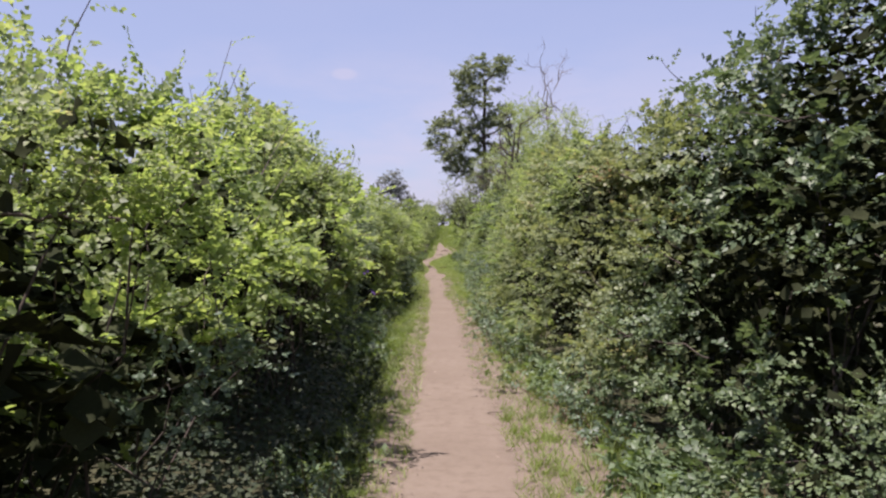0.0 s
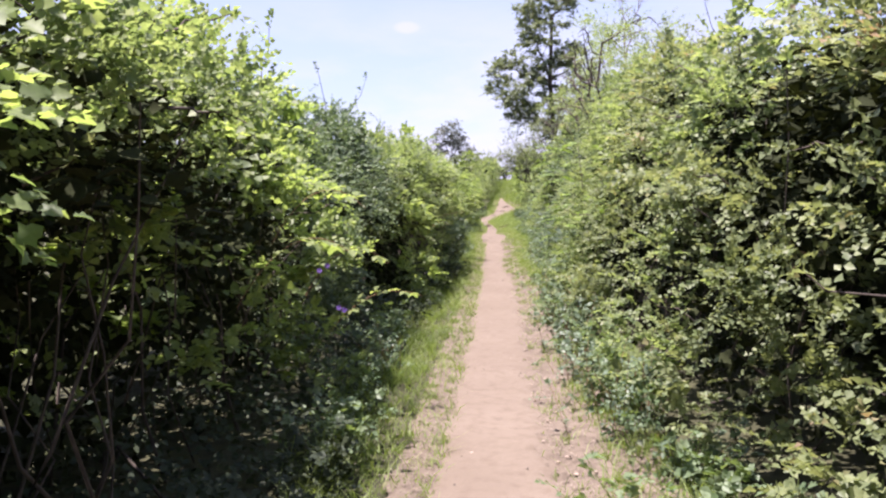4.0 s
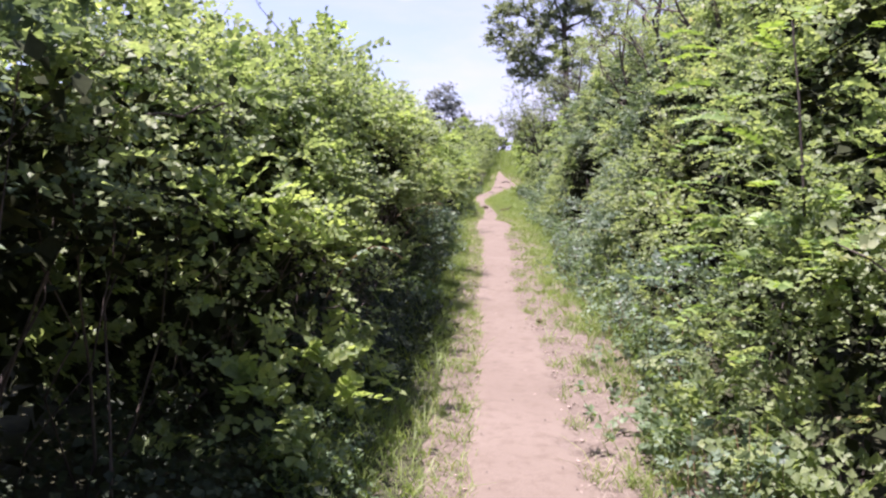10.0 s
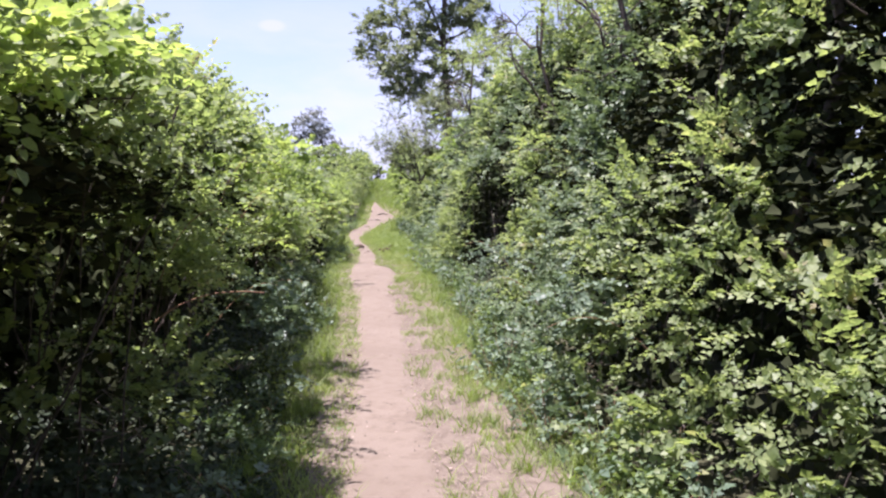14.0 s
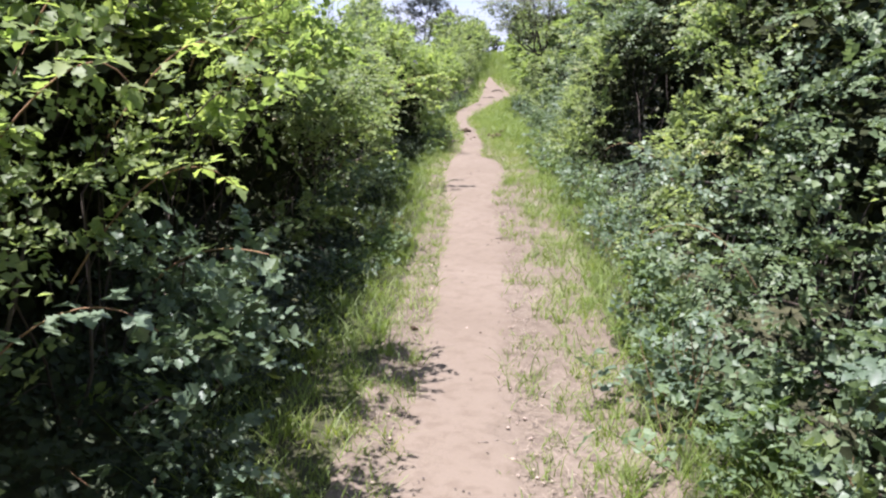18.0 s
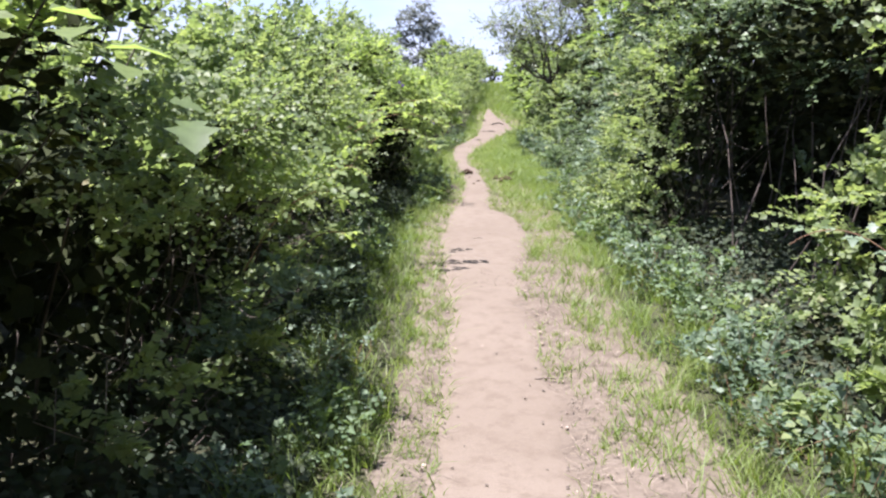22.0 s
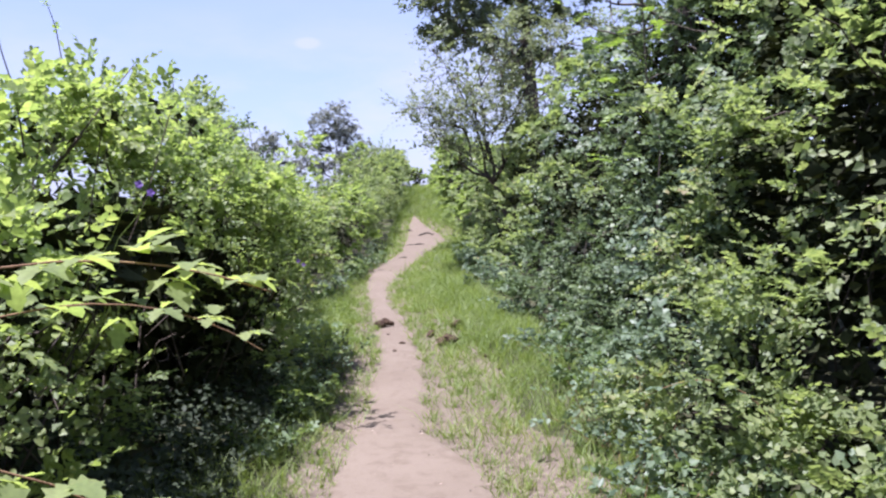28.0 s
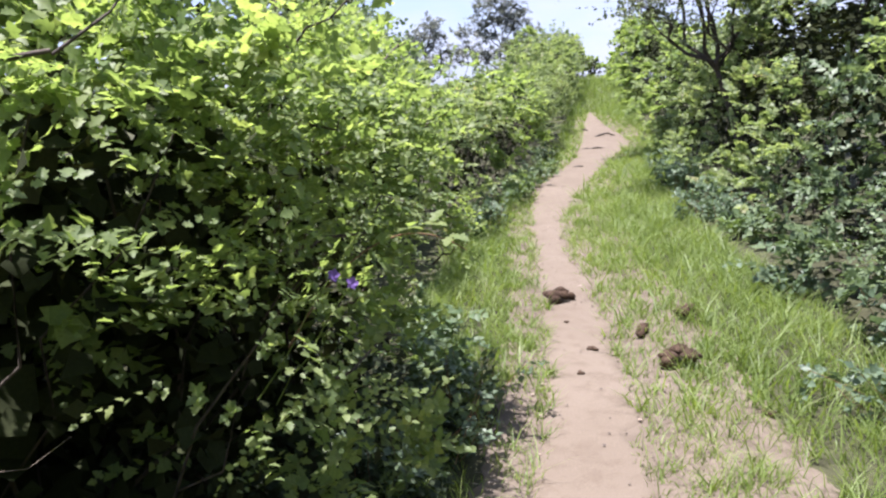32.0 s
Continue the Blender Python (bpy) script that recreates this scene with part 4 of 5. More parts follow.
def leaf_spray(name, label, start, bend, end, leaf, groups, kind, trefoil=True):
    """An arching shoot with stalked groups of large leaves."""
    a, b, c = np.array(start, float), np.array(bend, float), np.array(end, float)
    s = np.linspace(0, 1, 12)[:, None]
    line = a * (1 - s) ** 2 + 2 * b * s * (1 - s) + c * s ** 2
    ob = thing(name, start, label, "bramble" if trefoil else "branch", "leafy sprays over the path")
    cane = put("cane", *tubes([line], [(0.0032, 0.0016)], 5), CANE if trefoil else BARK, ob)
    for k in range(groups):
        t = 0.12 + 0.86 * (k + rng.uniform(-0.2, 0.2)) / groups
        p = a * (1 - t) ** 2 + 2 * b * t * (1 - t) + c * t ** 2
        along = unit(2 * (b - a) * (1 - t) + 2 * (c - b) * t)
        sidev = unit(np.cross(along, [0, 0, 1.0])) * (1 if k % 2 else -1)
        out = unit(sidev * 0.9 + along * 0.5 + rng.normal(size=3) * 0.42 + [0, 0, 0.10])
        stalk = p + out * leaf * 0.7
        up = np.array([0, 0, 1.4]) + rng.normal(size=3) * 0.2
        if trefoil:
            w = unit(np.cross(out, up))
            base = np.array([stalk, p + out * leaf * 0.55, p + out * leaf * 0.55])
            axes = np.array([out, out * 0.35 + w, out * 0.35 - w]) - [0, 0, rng.uniform(0.0, 0.38)]
            size = leaf * np.array([1.0, 0.85, 0.85])
        else:
            base, axes, size = stalk[None] * 1.0, out[None] - [0, 0, 0.2], np.array([leaf * 1.15])
        v, f = leaves_at(rng, base, axes, np.repeat(up[None], len(base), 0), size, size * 0.44, 0.25, "lobed")
        put("leaf", v, f, LEAF[kind], cane)
    return ob


BR = "arching bramble shoot with large toothed three-part leaves"
EL = "overhanging elm twig with broad fresh green leaves"
for start, bend, end, leaf, groups, kind, tre in (
        ((-1.35, 31.3, 1.22), (-0.9, 31.6, 1.62), (-0.42, 31.75, 1.40), 0.070, 24, "elm", True),
        ((-1.3, 31.0, 0.92), (-0.95, 31.25, 1.50), (-0.56, 31.5, 1.02), 0.068, 16, "elm", True),
        ((-1.35, 31.7, 1.20), (-0.9, 32.1, 1.52), (-0.56, 32.4, 1.18), 0.066, 14, "elm", True),
        ((-1.1, 10.6, 0.6), (-0.8, 10.6, 1.0), (-0.45, 10.7, 0.85), 0.065, 9, "elm", True),
        ((-1.0, 16.6, 0.9), (-0.8, 16.6, 1.3), (-0.62, 16.7, 1.1), 0.045, 9, "bramble", True),
        ((-1.25, 9.0, 1.0), (-0.95, 9.1, 1.55), (-0.66, 9.2, 1.25), 0.075, 12, "elm", True),
        ((-1.2, 9.5, 1.3), (-0.95, 9.6, 1.8), (-0.68, 9.7, 1.5), 0.075, 11, "elm", True),
        ((-1.3, 28.0, 0.7), (-1.05, 28.1, 1.2), (-0.84, 28.2, 1.0), 0.066, 11, "elm", True),
        ((-1.3, 28.4, 0.5), (-1.05, 28.5, 0.95), (-0.84, 28.5, 0.75), 0.066, 11, "elm", True),
        ((-1.3, 28.8, 0.8), (-1.05, 28.9, 1.25), (-0.86, 29.0, 1.05), 0.066, 11, "elm", True),
        ((-1.2, 10.3, 0.9), (-0.95, 10.4, 1.4), (-0.66, 10.5, 1.1), 0.07, 11, "elm", True),
        ((-1.25, 24.2, 1.55), (-1.05, 24.2, 2.05), (-0.94, 24.2, 1.80), 0.060, 13, "elm", True),
        ((-1.25, 24.7, 1.45), (-1.08, 24.8, 1.95), (-0.98, 24.9, 1.62), 0.060, 13, "elm", True),
        ((-1.25, 24.4, 1.25), (-1.08, 24.5, 1.70), (-0.96, 24.5, 1.45), 0.058, 11, "elm", True),
        ((-1.2, 22.5, 1.25), (-0.90, 22.6, 1.75), (-0.84, 22.7, 1.50), 0.058, 13, "elm", True),
        ((-1.2, 22.8, 1.55), (-1.0, 22.9, 2.05), (-0.90, 23.0, 1.80), 0.060, 13, "elm", True),
        ((-1.2, 23.0, 0.95), (-0.92, 23.1, 1.45), (-0.74, 23.2, 1.20), 0.056, 12, "elm", True),
        ((-1.2, 22.3, 0.75), (-0.92, 22.4, 1.20), (-0.74, 22.5, 0.98), 0.054, 11, "bramble", True),
        ((-1.2, 23.3, 1.35), (-0.92, 23.4, 1.80), (-0.86, 23.5, 1.58), 0.056, 12, "elm", True),
        ((-1.2, 21.2, 1.2), (-1.05, 21.3, 1.7), (-0.80, 21.4, 1.45), 0.056, 12, "elm", True),
        ((-1.2, 36.3, 0.9), (-0.95, 36.4, 1.35), (-0.7, 36.5, 1.15), 0.06, 8, "elm", True),
        ((-0.97, 4.3, 1.62), (-0.95, 5.0, 1.93), (-0.93, 5.5, 2.10), 0.066, 12, "elm", False),
        ((-0.97, 4.3, 1.80), (-0.95, 4.9, 2.14), (-0.93, 5.4, 2.36), 0.066, 13, "elm", False),
        ((1.4, 24.9, 0.5), (1.15, 25.0, 0.95), (0.85, 25.0, 0.75), 0.055, 9, "bramble", True),
        ((1.5, 22.0, 0.6), (1.2, 22.0, 1.0), (0.85, 22.1, 0.8), 0.055, 9, "bramble", True),
        ((1.5, 27.4, 0.7), (1.2, 27.5, 1.15), (0.95, 27.5, 0.95), 0.055, 8, "bramble", True),
        ((1.4, 33.6, 0.5), (1.2, 33.6, 0.9), (0.85, 33.7, 0.7), 0.055, 9, "bramble", True),
        ((1.4, 19.0, 0.4), (1.15, 19.0, 0.8), (0.85, 19.1, 0.65), 0.055, 9, "bramble", True)):
    leaf_spray("bramble_spray" if tre else "elm_spray", BR if tre else EL, start, bend, end, leaf, groups, kind, tre)


def overhang(root, tip, sizes, kind, leaf, label, name):
    """A leafy branch reaching out of the hedge over the verge."""
    root, tip = np.array(root, float), np.array(tip, float)
    ob = thing(name, root, label, "branch", "overhanging branches")
    arm = put("branch", *tubes([crooked(rng, root, tip, 7, 0.03)], [(0.006, 0.002)], 5), BARK, ob)
    tufts = [tuple(root + (tip - root) * t + rng.normal(size=3) * 0.08) + (r,) for t, r in zip(np.linspace(0.35, 1.0, len(sizes)), sizes)]
    put("foliage", *foliage(rng, tufts, -1 if tip[0] < 0 else 1, 115, leaf * 0.92, 0.48, -0.9, 0.15, 10, "lobed"), LEAF[kind], arm)


OV = "bright fresh elm branch hanging out over the verge"
OB = "leafy bramble tangle reaching out of the hedge"
for root, tip, sizes, kind, leaf in (
        ((-1.2, 3.4, 1.25), (-0.70, 3.35, 1.50), (0.16, 0.18, 0.16, 0.13), "elm", 0.031), ((-1.2, 3.2, 0.95), (-0.74, 3.2, 1.15), (0.15, 0.16, 0.13), "bramble", 0.03),
        ((-1.2, 5.9, 1.5), (-0.66, 5.8, 1.75), (0.16, 0.15, 0.12), "elm", 0.039),
        ((-1.3, 21.6, 1.7), (-0.98, 21.4, 2.0), (0.18, 0.18, 0.15), "elm", 0.040), ((-1.2, 22.6, 1.6), (-0.85, 22.4, 1.85), (0.18, 0.17, 0.14), "elm", 0.040),
        ((-1.2, 23.7, 1.3), (-0.85, 23.4, 1.5), (0.17, 0.16, 0.13), "elm", 0.040),
        ((-1.4, 24.9, 1.7), (-0.82, 24.5, 1.92), (0.2, 0.2, 0.18), "elm", 0.042), ((-1.4, 25.4, 1.55), (-0.86, 25.1, 1.72), (0.2, 0.19, 0.16), "elm", 0.042),
        ((-1.6, 17.4, 1.9), (-1.06, 17.5, 2.05), (0.18, 0.18, 0.15), "hawthorn", 0.038), ((-1.5, 17.7, 1.2), (-1.04, 17.7, 1.35), (0.18, 0.16, 0.13), "hawthorn", 0.038),
        ((-1.2, 23.3, 0.35), (-0.76, 23.1, 0.65), (0.18, 0.18, 0.15), "bramble", 0.038), ((-1.2, 23.6, 0.75), (-0.96, 23.3, 0.95), (0.18, 0.17, 0.14), "bramble", 0.038),
        ((-1.5, 28.2, 0.3), (-1.08, 28.1, 0.5), (0.16, 0.16, 0.14), "bramble", 0.037), ((-1.5, 28.3, 0.9), (-1.10, 28.1, 1.05), (0.16, 0.15), "elm", 0.037),
        ((-1.6, 30.2, 1.1), (-1.12, 30.0, 1.3), (0.17, 0.16), "elm", 0.037), ((-1.3, 36.2, 1.6), (-0.86, 36.0, 1.85), (0.18, 0.18, 0.15), "elm", 0.039),
        ((1.6, 5.6, 0.8), (1.05, 5.5, 0.9), (0.16, 0.15), "olive", 0.035), ((1.5, 9.6, 1.6), (1.02, 9.4, 1.8), (0.18, 0.16), "olive", 0.035),
        ((1.6, 18.6, 0.7), (1.0, 18.4, 0.85), (0.18, 0.18, 0.14), "bramble", 0.035), ((1.6, 22.8, 0.8), (1.0, 22.6, 0.95), (0.2, 0.18, 0.15), "bramble", 0.035),
        ((1.7, 26.3, 0.8), (1.12, 26.1, 1.0), (0.2, 0.18, 0.15), "bramble", 0.035), 
        ((1.8, 34.5, 0.7), (1.2, 34.3, 0.9), (0.2, 0.2, 0.16), "bramble", 0.039), ((1.9, 35.6, 1.0), (1.3, 35.4, 1.15), (0.2, 0.2, 0.16), "bramble", 0.039),
        ((2.0, 34.4, 1.9), (1.35, 34.4, 2.0), (0.2, 0.18), "hawthorn", 0.039), ((2.0, 38.4, 1.6), (1.4, 38.2, 1.8), (0.2, 0.18), "hawthorn", 0.039)):
    overhang(root, tip, sizes, kind, leaf, OB if kind == "bramble" else OV if kind == "elm" else "thorny leafy branch standing out of the hedge", "bramble_branch" if kind == "bramble" else "elm_branch" if kind == "elm" else "thorn_branch")


def ash_sapling(x, y, heights, reach, count, label, leaflet=0.055):
    """A slim sapling with feathered leaves of paired leaflets."""
    base = on_ground(x, y)
    ob = thing("ash_sapling", base, label, "sapling", "ash saplings in the hedge")
    top = base + [-0.15, 0.05, heights[1] + 0.1]
    trunk = crooked(rng, base - [0, 0, 0.03], top, 8, 0.03)
    put("stem", *tubes([trunk], [(0.012, 0.004)], 6), BARK, ob)
    for k in range(count):
        h = rng.uniform(*heights)
        p = base + (top - base) * (h / (heights[1] + 0.1))
        a = rng.uniform(math.pi * 0.55, math.pi * 1.75)
        d = unit(np.array([math.cos(a), math.sin(a), rng.uniform(0.15, 0.7)]))
        stem = p + d * reach * rng.uniform(0.2, 1.0)
        length = rng.uniform(0.18, 0.30)
        t = np.linspace(0.15, 1.0, 7)
        mid = stem + d * length * t[:, None] - np.array([0, 0, rng.uniform(0.2, 0.75)]) * (length * t ** 2)[:, None]
        w = unit(np.cross(d, [0, 0, 1.0]))
        bases = np.concatenate([mid, mid, mid[-1:]])
        axes = np.concatenate([np.repeat((w + d * 0.55)[None], 7, 0), np.repeat((-w + d * 0.55)[None], 7, 0), d[None]])
        n = len(bases)
        up = np.repeat(np.array([[0, 0, 1.0]]) + rng.normal(size=(1, 3)) * 0.35, n, 0) + rng.normal(size=(n, 3)) * 0.22
        size = leaflet * rng.uniform(0.85, 1.15, n)
        rib, quads = tubes([np.concatenate([p[None], mid])], [(0.0018, 0.001)], 3)
        put("feathered_leaf", *join([leaves_at(rng, bases, axes, up, size, size * 0.30, 0.15), (rib, np.concatenate([quads[:, [0, 1, 2]], quads[:, [0, 2, 3]]]))]), LEAF["ash"], ob)


ash_sapling(1.30, 16.2, (0.6, 2.1), 0.5, 46, "bright green ash sapling with feathered leaves in the hedge")
ash_sapling(1.9, 36.8, (1.2, 3.2), 0.6, 34, "ash sapling with feathered leaves reaching out of the hedge")

VIOLET = leaf_material("violet_petal", (0.16, 0.09, 0.33), (0.22, 0.13, 0.42), (0.30, 0.19, 0.50), sheer=0.4, glow=(1, 1, 1), gloss=0.6)


def violet_flower(place, root):
    """A mallow flower on a thin stalk."""
    p, root = np.array(place, float), np.array(root, float)
    ob = thing("violet_flower", root, "small violet wild flower among the hedge leaves", "flower", "wild flowers in the hedge")
    stalk = put("stalk", *tubes([crooked(rng, root, p, 5, 0.01)], [(0.002, 0.0015)], 4), GRASS, ob)
    for k in range(5):
        a = k * 1.257 + rng.uniform(-0.1, 0.1)
        d = np.array([[math.cos(a), -0.35, math.sin(a)]])
        put("petal", *leaves_at(rng, p[None], d, np.array([[0.15, -1.0, 0.3]]), np.array([0.017]), np.array([0.008]), 0.15, "round"), VIOLET, stalk)


rng = np.random.default_rng(140)
for place in ((-0.82, 9.05, 1.19), (-0.79, 9.10, 1.21), (-0.74, 9.15, 0.98), (-0.72, 9.2, 0.96), (-0.93, 35.9, 1.20), (-0.90, 35.95, 1.17), (-1.10, 33.15, 1.66), (-1.07, 33.18, 1.63)):
    violet_flower(place, (place[0] - 0.25, place[1] + 0.1, place[2] - 0.35))


YELLOW = leaf_material("yellow_petal", (0.55, 0.40, 0.03), (0.65, 0.50, 0.04), (0.72, 0.58, 0.06), sheer=0.3, glow=(1, 1, 1), gloss=0.6)


def yellow_flower(x, y):
    """A low yellow wild flower with several heads."""
    base = on_ground(x, y)
    ob = thing("yellow_flower", base, "low yellow wild flower in the grass beside the path", "flower", "yellow flowers on the verge")
    for k in range(rng.integers(3, 6)):
        p = base + [rng.normal() * 0.05, rng.normal() * 0.05, rng.uniform(0.10, 0.22)]
        stalk = put("stalk", *tubes([crooked(rng, base, p, 4, 0.008)], [(0.002, 0.0012)], 4), GRASS, ob)
        n = 7
        a = np.arange(n) * 6.283 / n
        d = np.stack([np.cos(a), np.sin(a), np.full(n, 0.25)], 1)
        put("flower_head", *leaves_at(rng, np.repeat(p[None], n, 0), d, np.repeat(np.array([[0, 0, 1.0]]), n, 0), np.full(n, 0.012), np.full(n, 0.005)), YELLOW, stalk)


for x, y in ((1.19, 26.71), (1.27, 26.83), (1.22, 26.39), (1.16, 26.49)):
    yellow_flower(x, y)


def bare_cane(a, bend, b, label):
    s = np.linspace(0, 1, 12)[:, None]
    line = np.array(a) * (1 - s) ** 2 + 2 * np.array(bend) * s * (1 - s) + np.array(b) * s ** 2
    tagged(put("bramble_cane", *tubes([line], [(0.0045, 0.0025)], 6), CANE, smooth=True), label, "bramble", "bare bramble canes")


bare_cane((-1.15, 20.9, 1.05), (-0.95, 20.8, 1.22), (-0.66, 20.75, 1.19), "reddish bare bramble cane sticking out of the hedge")
bare_cane((-1.2, 23.6, 0.8), (-1.0, 23.5, 1.0), (-0.72, 23.4, 0.96), "thin reddish bramble cane reaching over the verge")

# ---- trees ----


def ramify(rng, start, aim, length, radius, depth, wood, tips):
    """A crooked branch that forks; adds (line, radii, depth) to wood and the ends of its last twigs to tips."""
    k = 6
    line = [np.asarray(start, float)]
    d = unit(np.asarray(aim, float))
    for _ in range(k):
        d = unit(d + rng.normal(size=3) * 0.20 + [0, 0, 0.05])
        line.append(line[-1] + d * length / k)
    line = np.array(line)
    wood.append((line, (radius, radius * 0.55), depth))
    if depth == 0:
        tips.extend([line[-1], line[3]])
        return
    for _ in range(rng.integers(2, 5)):
        at = rng.integers(2, k + 1)
        ramify(rng, line[at], d * 0.8 + rng.normal(size=3) * 0.62, length * rng.uniform(0.5, 0.78), radius * 0.55, depth - 1, wood, tips)


def tree(name, label, base, trunk, limbs, clumps, leaf, kind, trunk_r, per_area=30, twigs=0, bark=BARK, forks=1, tip_r=0.0):
    """A tree: trunk polyline, forking limbs from points of the trunk to ends, leaf clumps (x, y, z, r), bare twigs."""
    ob = thing(name, base, label, "tree", "trees beside the lane")
    put("trunk", *tubes([np.array(trunk, float)], [(trunk_r, trunk_r * 0.4)], 8), bark, ob, smooth=True)
    tr = np.array(trunk, float)
    lp, lr, tips = [], [], []
    for end in limbs:
        end = np.array(end, float)
        low_pts = tr[tr[:, 2] < end[2]]
        start = low_pts[-1] if len(low_pts) else tr[0]
        line = crooked(rng, start, end, 8, 0.10)
        put("limb", *tubes([line], [(trunk_r * 0.42, 0.012)], 6), bark, ob)
        wood = []
        reach = np.linalg.norm(end - start)
        for k in (3, 4, 5, 6, 7):
            ramify(rng, line[k], unit(line[k] - line[k - 1]) + rng.normal(size=3) * 0.6, reach * rng.uniform(0.22, 0.36), 0.013, forks, wood, tips)
        for p, r, _ in wood:
            lp.append(p)
            lr.append(r)
    for k in range(twigs):
        x, y, z, r = clumps[rng.integers(len(clumps))]
        q = np.array([x, y, z])
        d = unit(rng.normal(size=3) + [-0.2, 0, 0.3])
        lp.append(crooked(rng, q, q + d * r * rng.uniform(1.0, 1.5), 6, 0.06))
        lr.append((0.010, 0.004))
    if lp:
        put("shoot", *tubes(lp, lr, 4), bark, ob)["kind"] = "stuff"
    if tip_r:
        clumps = list(clumps) + [tuple(p) + (tip_r * rng.uniform(0.6, 1.3),) for p in tips]
    if clumps:
        put("crown", *foliage(rng, clumps, 0, per_area, leaf, 0.42, -0.6, 0.3, 9), LEAF[kind], ob)
    return ob


rng = np.random.default_rng(77)
g = float(ground_z(3.2, 51))
clumps = [(3.0 + rng.normal() * 0.75, 51 + rng.normal() * 0.7, z, rng.uniform(0.5, 0.85)) for z in np.linspace(4.6, 12.0, 20)]
clumps += [(rng.uniform(2.6, 5.0), 51 + rng.normal() * 0.6, rng.uniform(4.2, 8.4), rng.uniform(0.5, 0.8)) for k in range(16)]
clumps += [(0.5, 50.2, 7.0, 0.55), (1.0, 50.3, 7.2, 0.6), (1.6, 50.4, 7.4, 0.65), (0.2, 50, 6.6, 0.3), (1.9, 50.6, 10.2, 0.6), (2.4, 50.4, 11.4, 0.6)]
leaning = tree("ivy_clad_tree", "tall leaning tree with ivy-clad trunk and ragged crown", (3.2, 51, g), [(3.2, 51, g - 0.1), (3.1, 51, 2.5), (2.9, 50.8, 5), (2.7, 50.6, 7.5), (2.8, 50.6, 11)],
     [(0.6, 50.2, 6.9), (0.9, 50, 5.9), (4.2, 51.4, 8.5), (1.7, 50.4, 10.5), (0.2, 50, 8.2), (3.8, 51, 11.8)], clumps, 0.10, "tree", 0.20, 23, 30, BARK, 2, 0.26)
ivy = [(3.2 - 0.06 * z + rng.normal() * 0.16, 51 - 0.04 * z + rng.normal() * 0.16, z + 0.5, rng.uniform(0.2, 0.38)) for z in np.linspace(0.4, 7.0, 17)]
put("ivy", *foliage(rng, ivy, 0, 30, 0.09, 0.45, -0.9, 0.2, 9), LEAF["ivy"], leaning, "dark ivy wrapped round the trunk")
g = float(ground_z(1.9, 46))
clumps = [(rng.uniform(1.6, 3.2), 45.8 + rng.normal() * 0.4, rng.uniform(3.0, 5.0), rng.uniform(0.2, 0.4)) for k in range(14)]
tree("open_willow_shrub", "open many-stemmed shrub with sparse narrow grey-green leaves", (1.9, 46, g), [(1.9, 46, g - 0.05), (1.75, 45.9, 1.1), (1.45, 45.8, 1.9)],
     [(0.45, 45.5, 3.3), (0.75, 45.6, 3.8), (1.2, 45.6, 4.0), (1.7, 45.8, 4.1), (2.3, 45.7, 4.0), (0.5, 45.3, 2.7), (1.1, 45.2, 3.2), (2.9, 45.9, 4.5)], clumps, 0.05, "willow", 0.075, 30, 0, BARK, 2, 0.11)
g = float(ground_z(5.3, 40))
dead = tree("dead_tree", "bare dead stems standing above the hedge", (5.3, 40, g), [(5.3, 40, g - 0.1), (5.35, 40, 4), (5.2, 40, 7)], [(4.85, 40, 10.1), (5.75, 40, 9.7), (5.0, 40, 9.0), (4.4, 40, 7.9)], [], 0.05, "far", 0.09, 10, 0, DEADWOOD)
for x, y, h, wide, n in ((-4.9, 84, 6.2, 1.3, 26), (-9.6, 85, 4.9, 1.6, 20)):
    g = float(ground_z(x, y))
    clumps = [(x + np.clip(rng.normal(), -1.6, 1.6) * wide * 0.9, y + rng.normal() * 0.7, rng.uniform(2.4, h - 0.4), rng.uniform(0.3, 0.6)) for k in range(n)]
    tree("hawthorn_tree", "distant grey-green thorn tree with bare top twigs, paled for haze", (x, y, g), [(x, y, g - 0.1), (x, y, 3.3), (x + 0.1, y, 4.6)],
         [(x - 1.3, y, h - 0.4), (x - 0.5, y, h + 0.5), (x + 0.5, y, h + 1.1), (x + 1.1, y, h + 0.2), (x - 1.9, y, h - 1.6), (x + 1.7, y, h - 0.9)], clumps, 0.11, "far", 0.10, 13, 10, BARK, 2, 0.22)
g = float(ground_z(-2.9, 82))
clumps = [(-2.9 + np.clip(rng.normal(), -1.5, 1.5) * 0.8, 82 + rng.normal() * 0.5, rng.uniform(2.6, 4.9), rng.uniform(0.4, 0.6)) for k in range(24)]
tree("hawthorn_tree", "distant rounded dark green thorn tree", (-2.9, 82, g), [(-2.9, 82, g - 0.1), (-2.9, 82, 3), (-2.9, 82, 4)], [(-3.5, 82, 4.6), (-2.3, 82, 4.6)], clumps, 0.10, "tree", 0.1, 30, 6)
g = float(ground_z(-3.6, 46))
clumps = [(-3.6 + rng.normal() * 0.22, 46 + rng.normal() * 0.25, rng.uniform(1.8, 3.2), rng.uniform(0.2, 0.34)) for k in range(14)]
tree("elder_tree", "slim upright elder standing out of the hedge", (-3.6, 46, g), [(-3.6, 46, g), (-3.6, 46, 2), (-3.6, 46, 3)], [(-3.8, 46, 3.2), (-3.4, 46, 3.1)], clumps, 0.075, "blackthorn", 0.04, 30, 5)
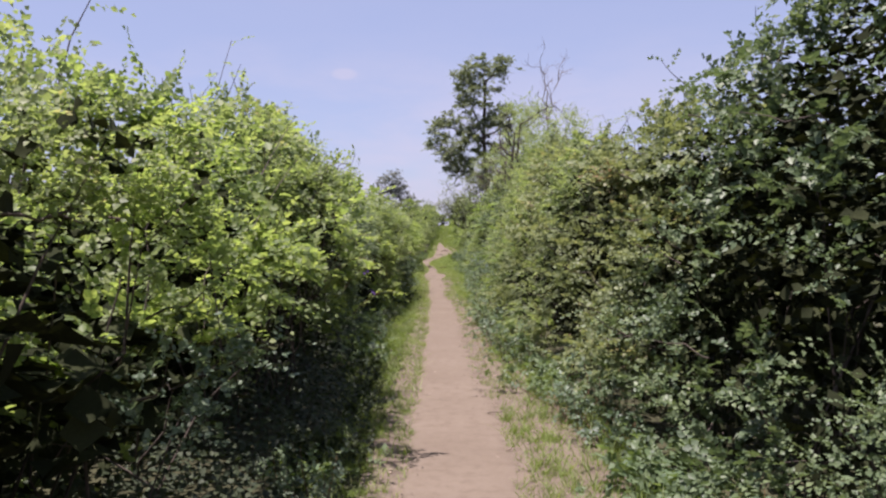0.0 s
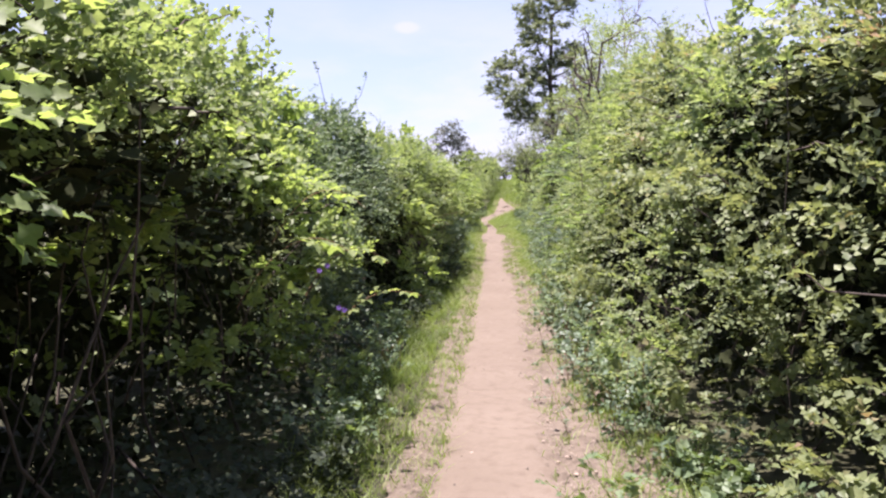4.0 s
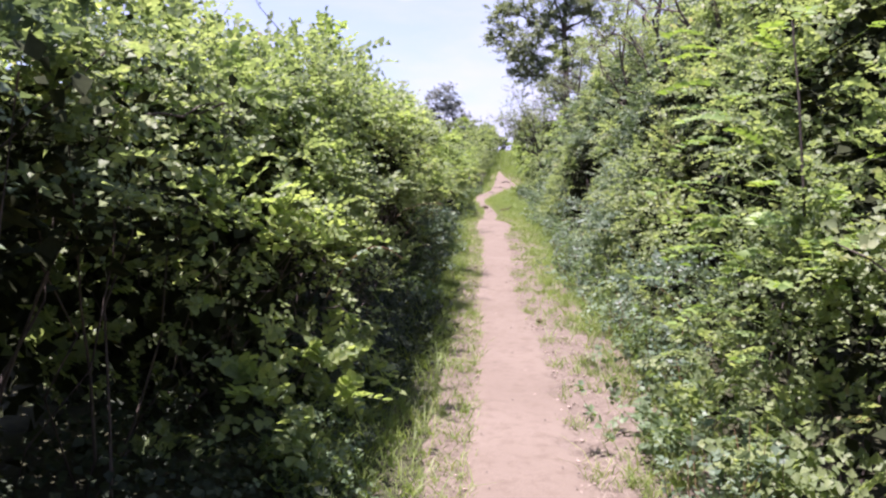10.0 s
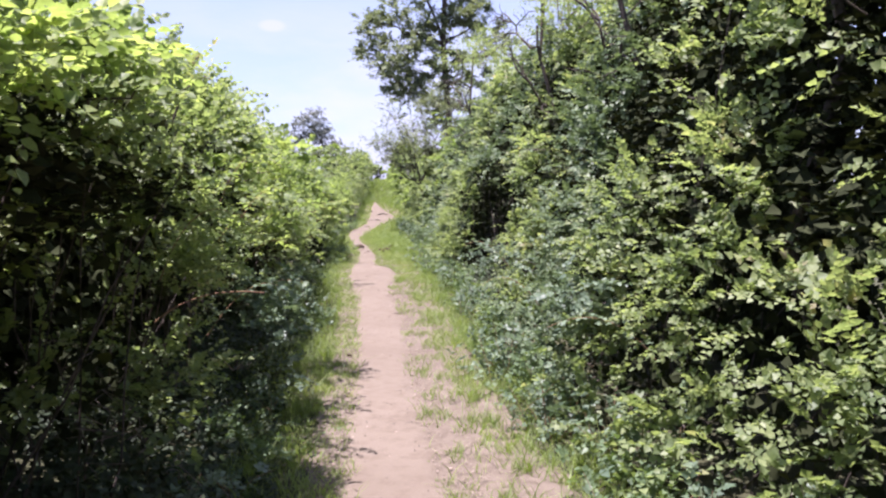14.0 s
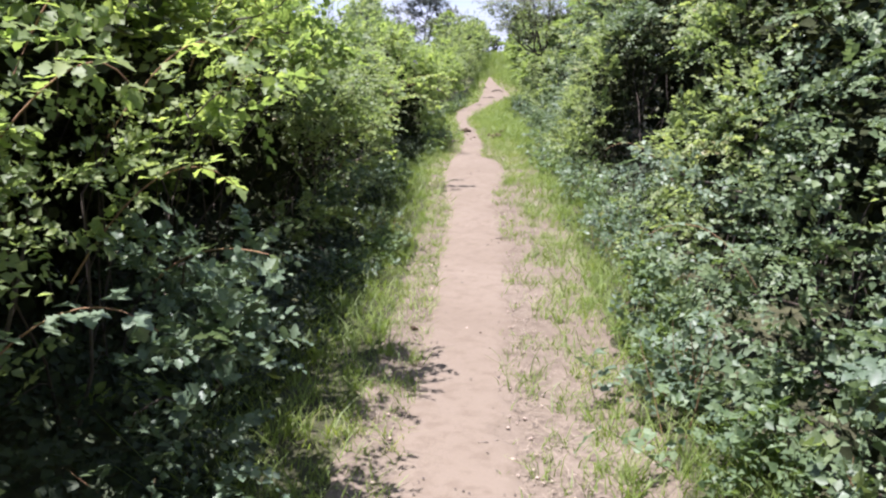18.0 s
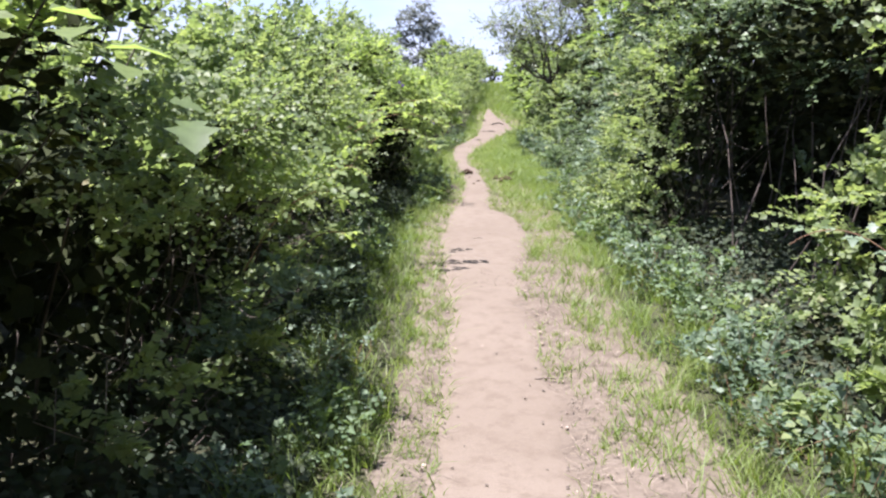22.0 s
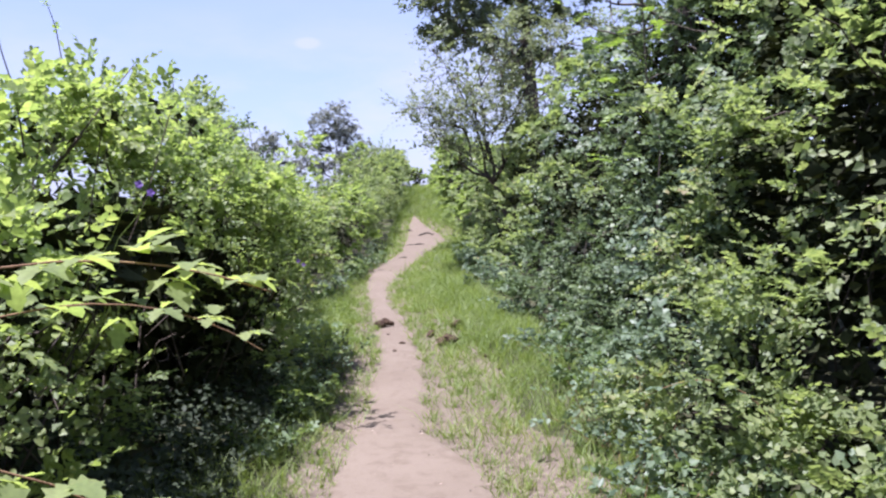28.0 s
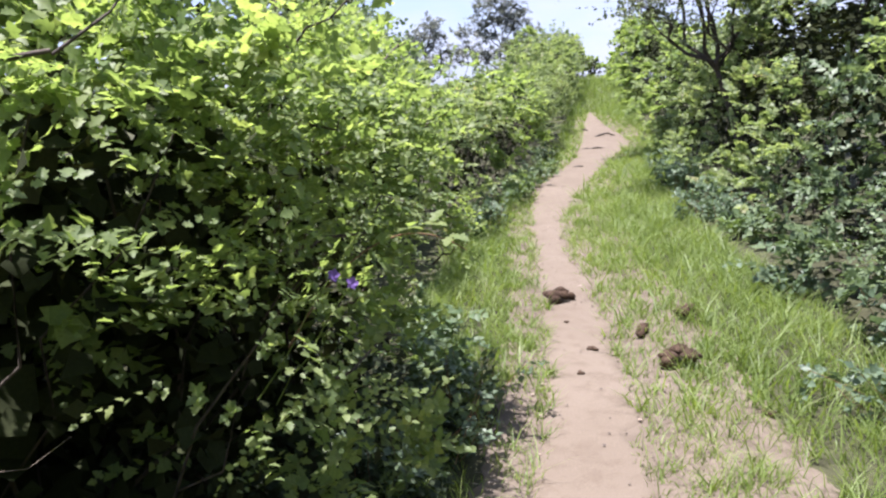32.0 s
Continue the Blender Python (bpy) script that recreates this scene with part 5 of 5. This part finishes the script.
for x, y, h in ((2.5, 21.6, 4.9), (2.7, 25.4, 5.2), (2.8, 29.6, 5.2), (2.7, 37.6, 5.3)):
    g = float(ground_z(x, y))
    clumps = [(x + rng.normal() * 0.5 + 0.2, y + rng.normal() * 0.7, rng.uniform(h - 2.2, h), rng.uniform(0.3, 0.5)) for k in range(20)]
    tree("hedge_thorn_tree", "crooked dark-stemmed thorn tree in the hedge", (x, y, g), [(x, y, g - 0.1), (x - 0.35, y + 0.1, 1.3), (x - 0.1, y, 2.4), (x - 0.5, y - 0.1, 3.6), (x - 0.4, y, h - 0.4)],
         [(x - 0.9, y - 0.3, 3.4), (x - 0.9, y + 0.5, 4.3), (x + 0.4, y - 0.5, h), (x - 0.7, y - 0.6, h - 0.5)], clumps, 0.035, "hawthorn", 0.05, 62, 10)

# dark ivy and weed leaves laid over the hollow floors to deepen their shade
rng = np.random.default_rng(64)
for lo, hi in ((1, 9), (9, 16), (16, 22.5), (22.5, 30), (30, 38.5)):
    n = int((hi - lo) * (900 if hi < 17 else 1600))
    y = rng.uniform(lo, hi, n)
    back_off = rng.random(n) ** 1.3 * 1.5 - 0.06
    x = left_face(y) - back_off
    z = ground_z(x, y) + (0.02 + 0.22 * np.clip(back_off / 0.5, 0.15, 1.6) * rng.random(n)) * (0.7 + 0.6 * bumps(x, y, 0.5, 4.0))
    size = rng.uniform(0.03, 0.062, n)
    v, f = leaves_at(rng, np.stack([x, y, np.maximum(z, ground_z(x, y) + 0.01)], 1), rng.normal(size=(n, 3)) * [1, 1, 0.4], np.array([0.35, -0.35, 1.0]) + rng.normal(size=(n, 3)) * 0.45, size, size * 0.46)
    tagged(put("dark_leaf_carpet", v, f, LEAF["ivy"]), "weeds and ivy leaves under the hedge, coloured dark to deepen its shade", "ivy", kind="stuff")
# more dark leaves, added where the sun would light the eastern hollow's floor
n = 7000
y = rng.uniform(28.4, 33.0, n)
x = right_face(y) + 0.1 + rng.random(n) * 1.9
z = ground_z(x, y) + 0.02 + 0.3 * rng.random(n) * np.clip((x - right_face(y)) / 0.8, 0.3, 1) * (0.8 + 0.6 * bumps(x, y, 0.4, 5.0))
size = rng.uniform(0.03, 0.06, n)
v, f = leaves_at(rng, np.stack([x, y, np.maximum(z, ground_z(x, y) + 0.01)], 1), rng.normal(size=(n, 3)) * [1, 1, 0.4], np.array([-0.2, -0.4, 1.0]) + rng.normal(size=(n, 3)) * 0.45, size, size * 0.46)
tagged(put("dark_leaf_carpet", v, f, LEAF["ivy"]), "dark leaves added on the floor of a deep hollow to deepen its shade", "ivy", kind="stuff")

# dead branches in the shaded hollows under the hedge


def dead_branches(x, y, spread, n):
    base = on_ground(x, y)
    ob = thing("dead_brushwood", base, "tangle of bare dead branches under the hedge", "branches", "dead brushwood")
    for k in range(n):
        a = base + [rng.normal() * 0.15, rng.normal() * spread * 0.5, rng.uniform(-0.02, 0.9)]
        line = crooked(rng, a, a + [rng.uniform(-0.1, 0.3), rng.normal() * 0.3, rng.uniform(-0.15, 0.4)], 7, 0.06)
        put("branch", *tubes([line], [(rng.uniform(0.0015, 0.0035), 0.001)], 4), DEADWOOD, ob)


for x, y in ((-1.35, 17.3), (-1.35, 18.3), (-1.3, 19.2), (-1.3, 21.2), (-1.5, 27.6), (-1.5, 29.2), (-1.95, 34.9)):
    dead_branches(x, y, 0.5, 18)

# bushes that close the lane where it bends away
rng = np.random.default_rng(91)
for k, x in enumerate((-3.8, -2.4, -1.2, 1.9, 3.2)):
    bush("hawthorn" if k % 2 else "elm", 75 + 0.3 * k, 1, x, 1.5 + 0.3 * abs(k - 2.2), 1.6, 0.4, 1.7, 0.0, 3, 2.0)

# the grassy bank where the path turns away
y = rng.uniform(60.5, 73.0, 9000)
x = -1.6 + 3.6 * rng.random(9000)
keep = (x < path_left(y) - 0.05) | (x > path_right(y) + 0.05) | (y > 61.3)
x, y = x[keep], y[keep]
bank = put("bank_grass", *blades(rng, x, y, rng.uniform(0.10, 0.42, len(x)), rng.uniform(0.012, 0.024, len(x)), rng.uniform(0.2, 1.2, len(x))), GRASS)
tagged(bank, "tall pale green grass on the bank beyond the path", "grass", kind="stuff")
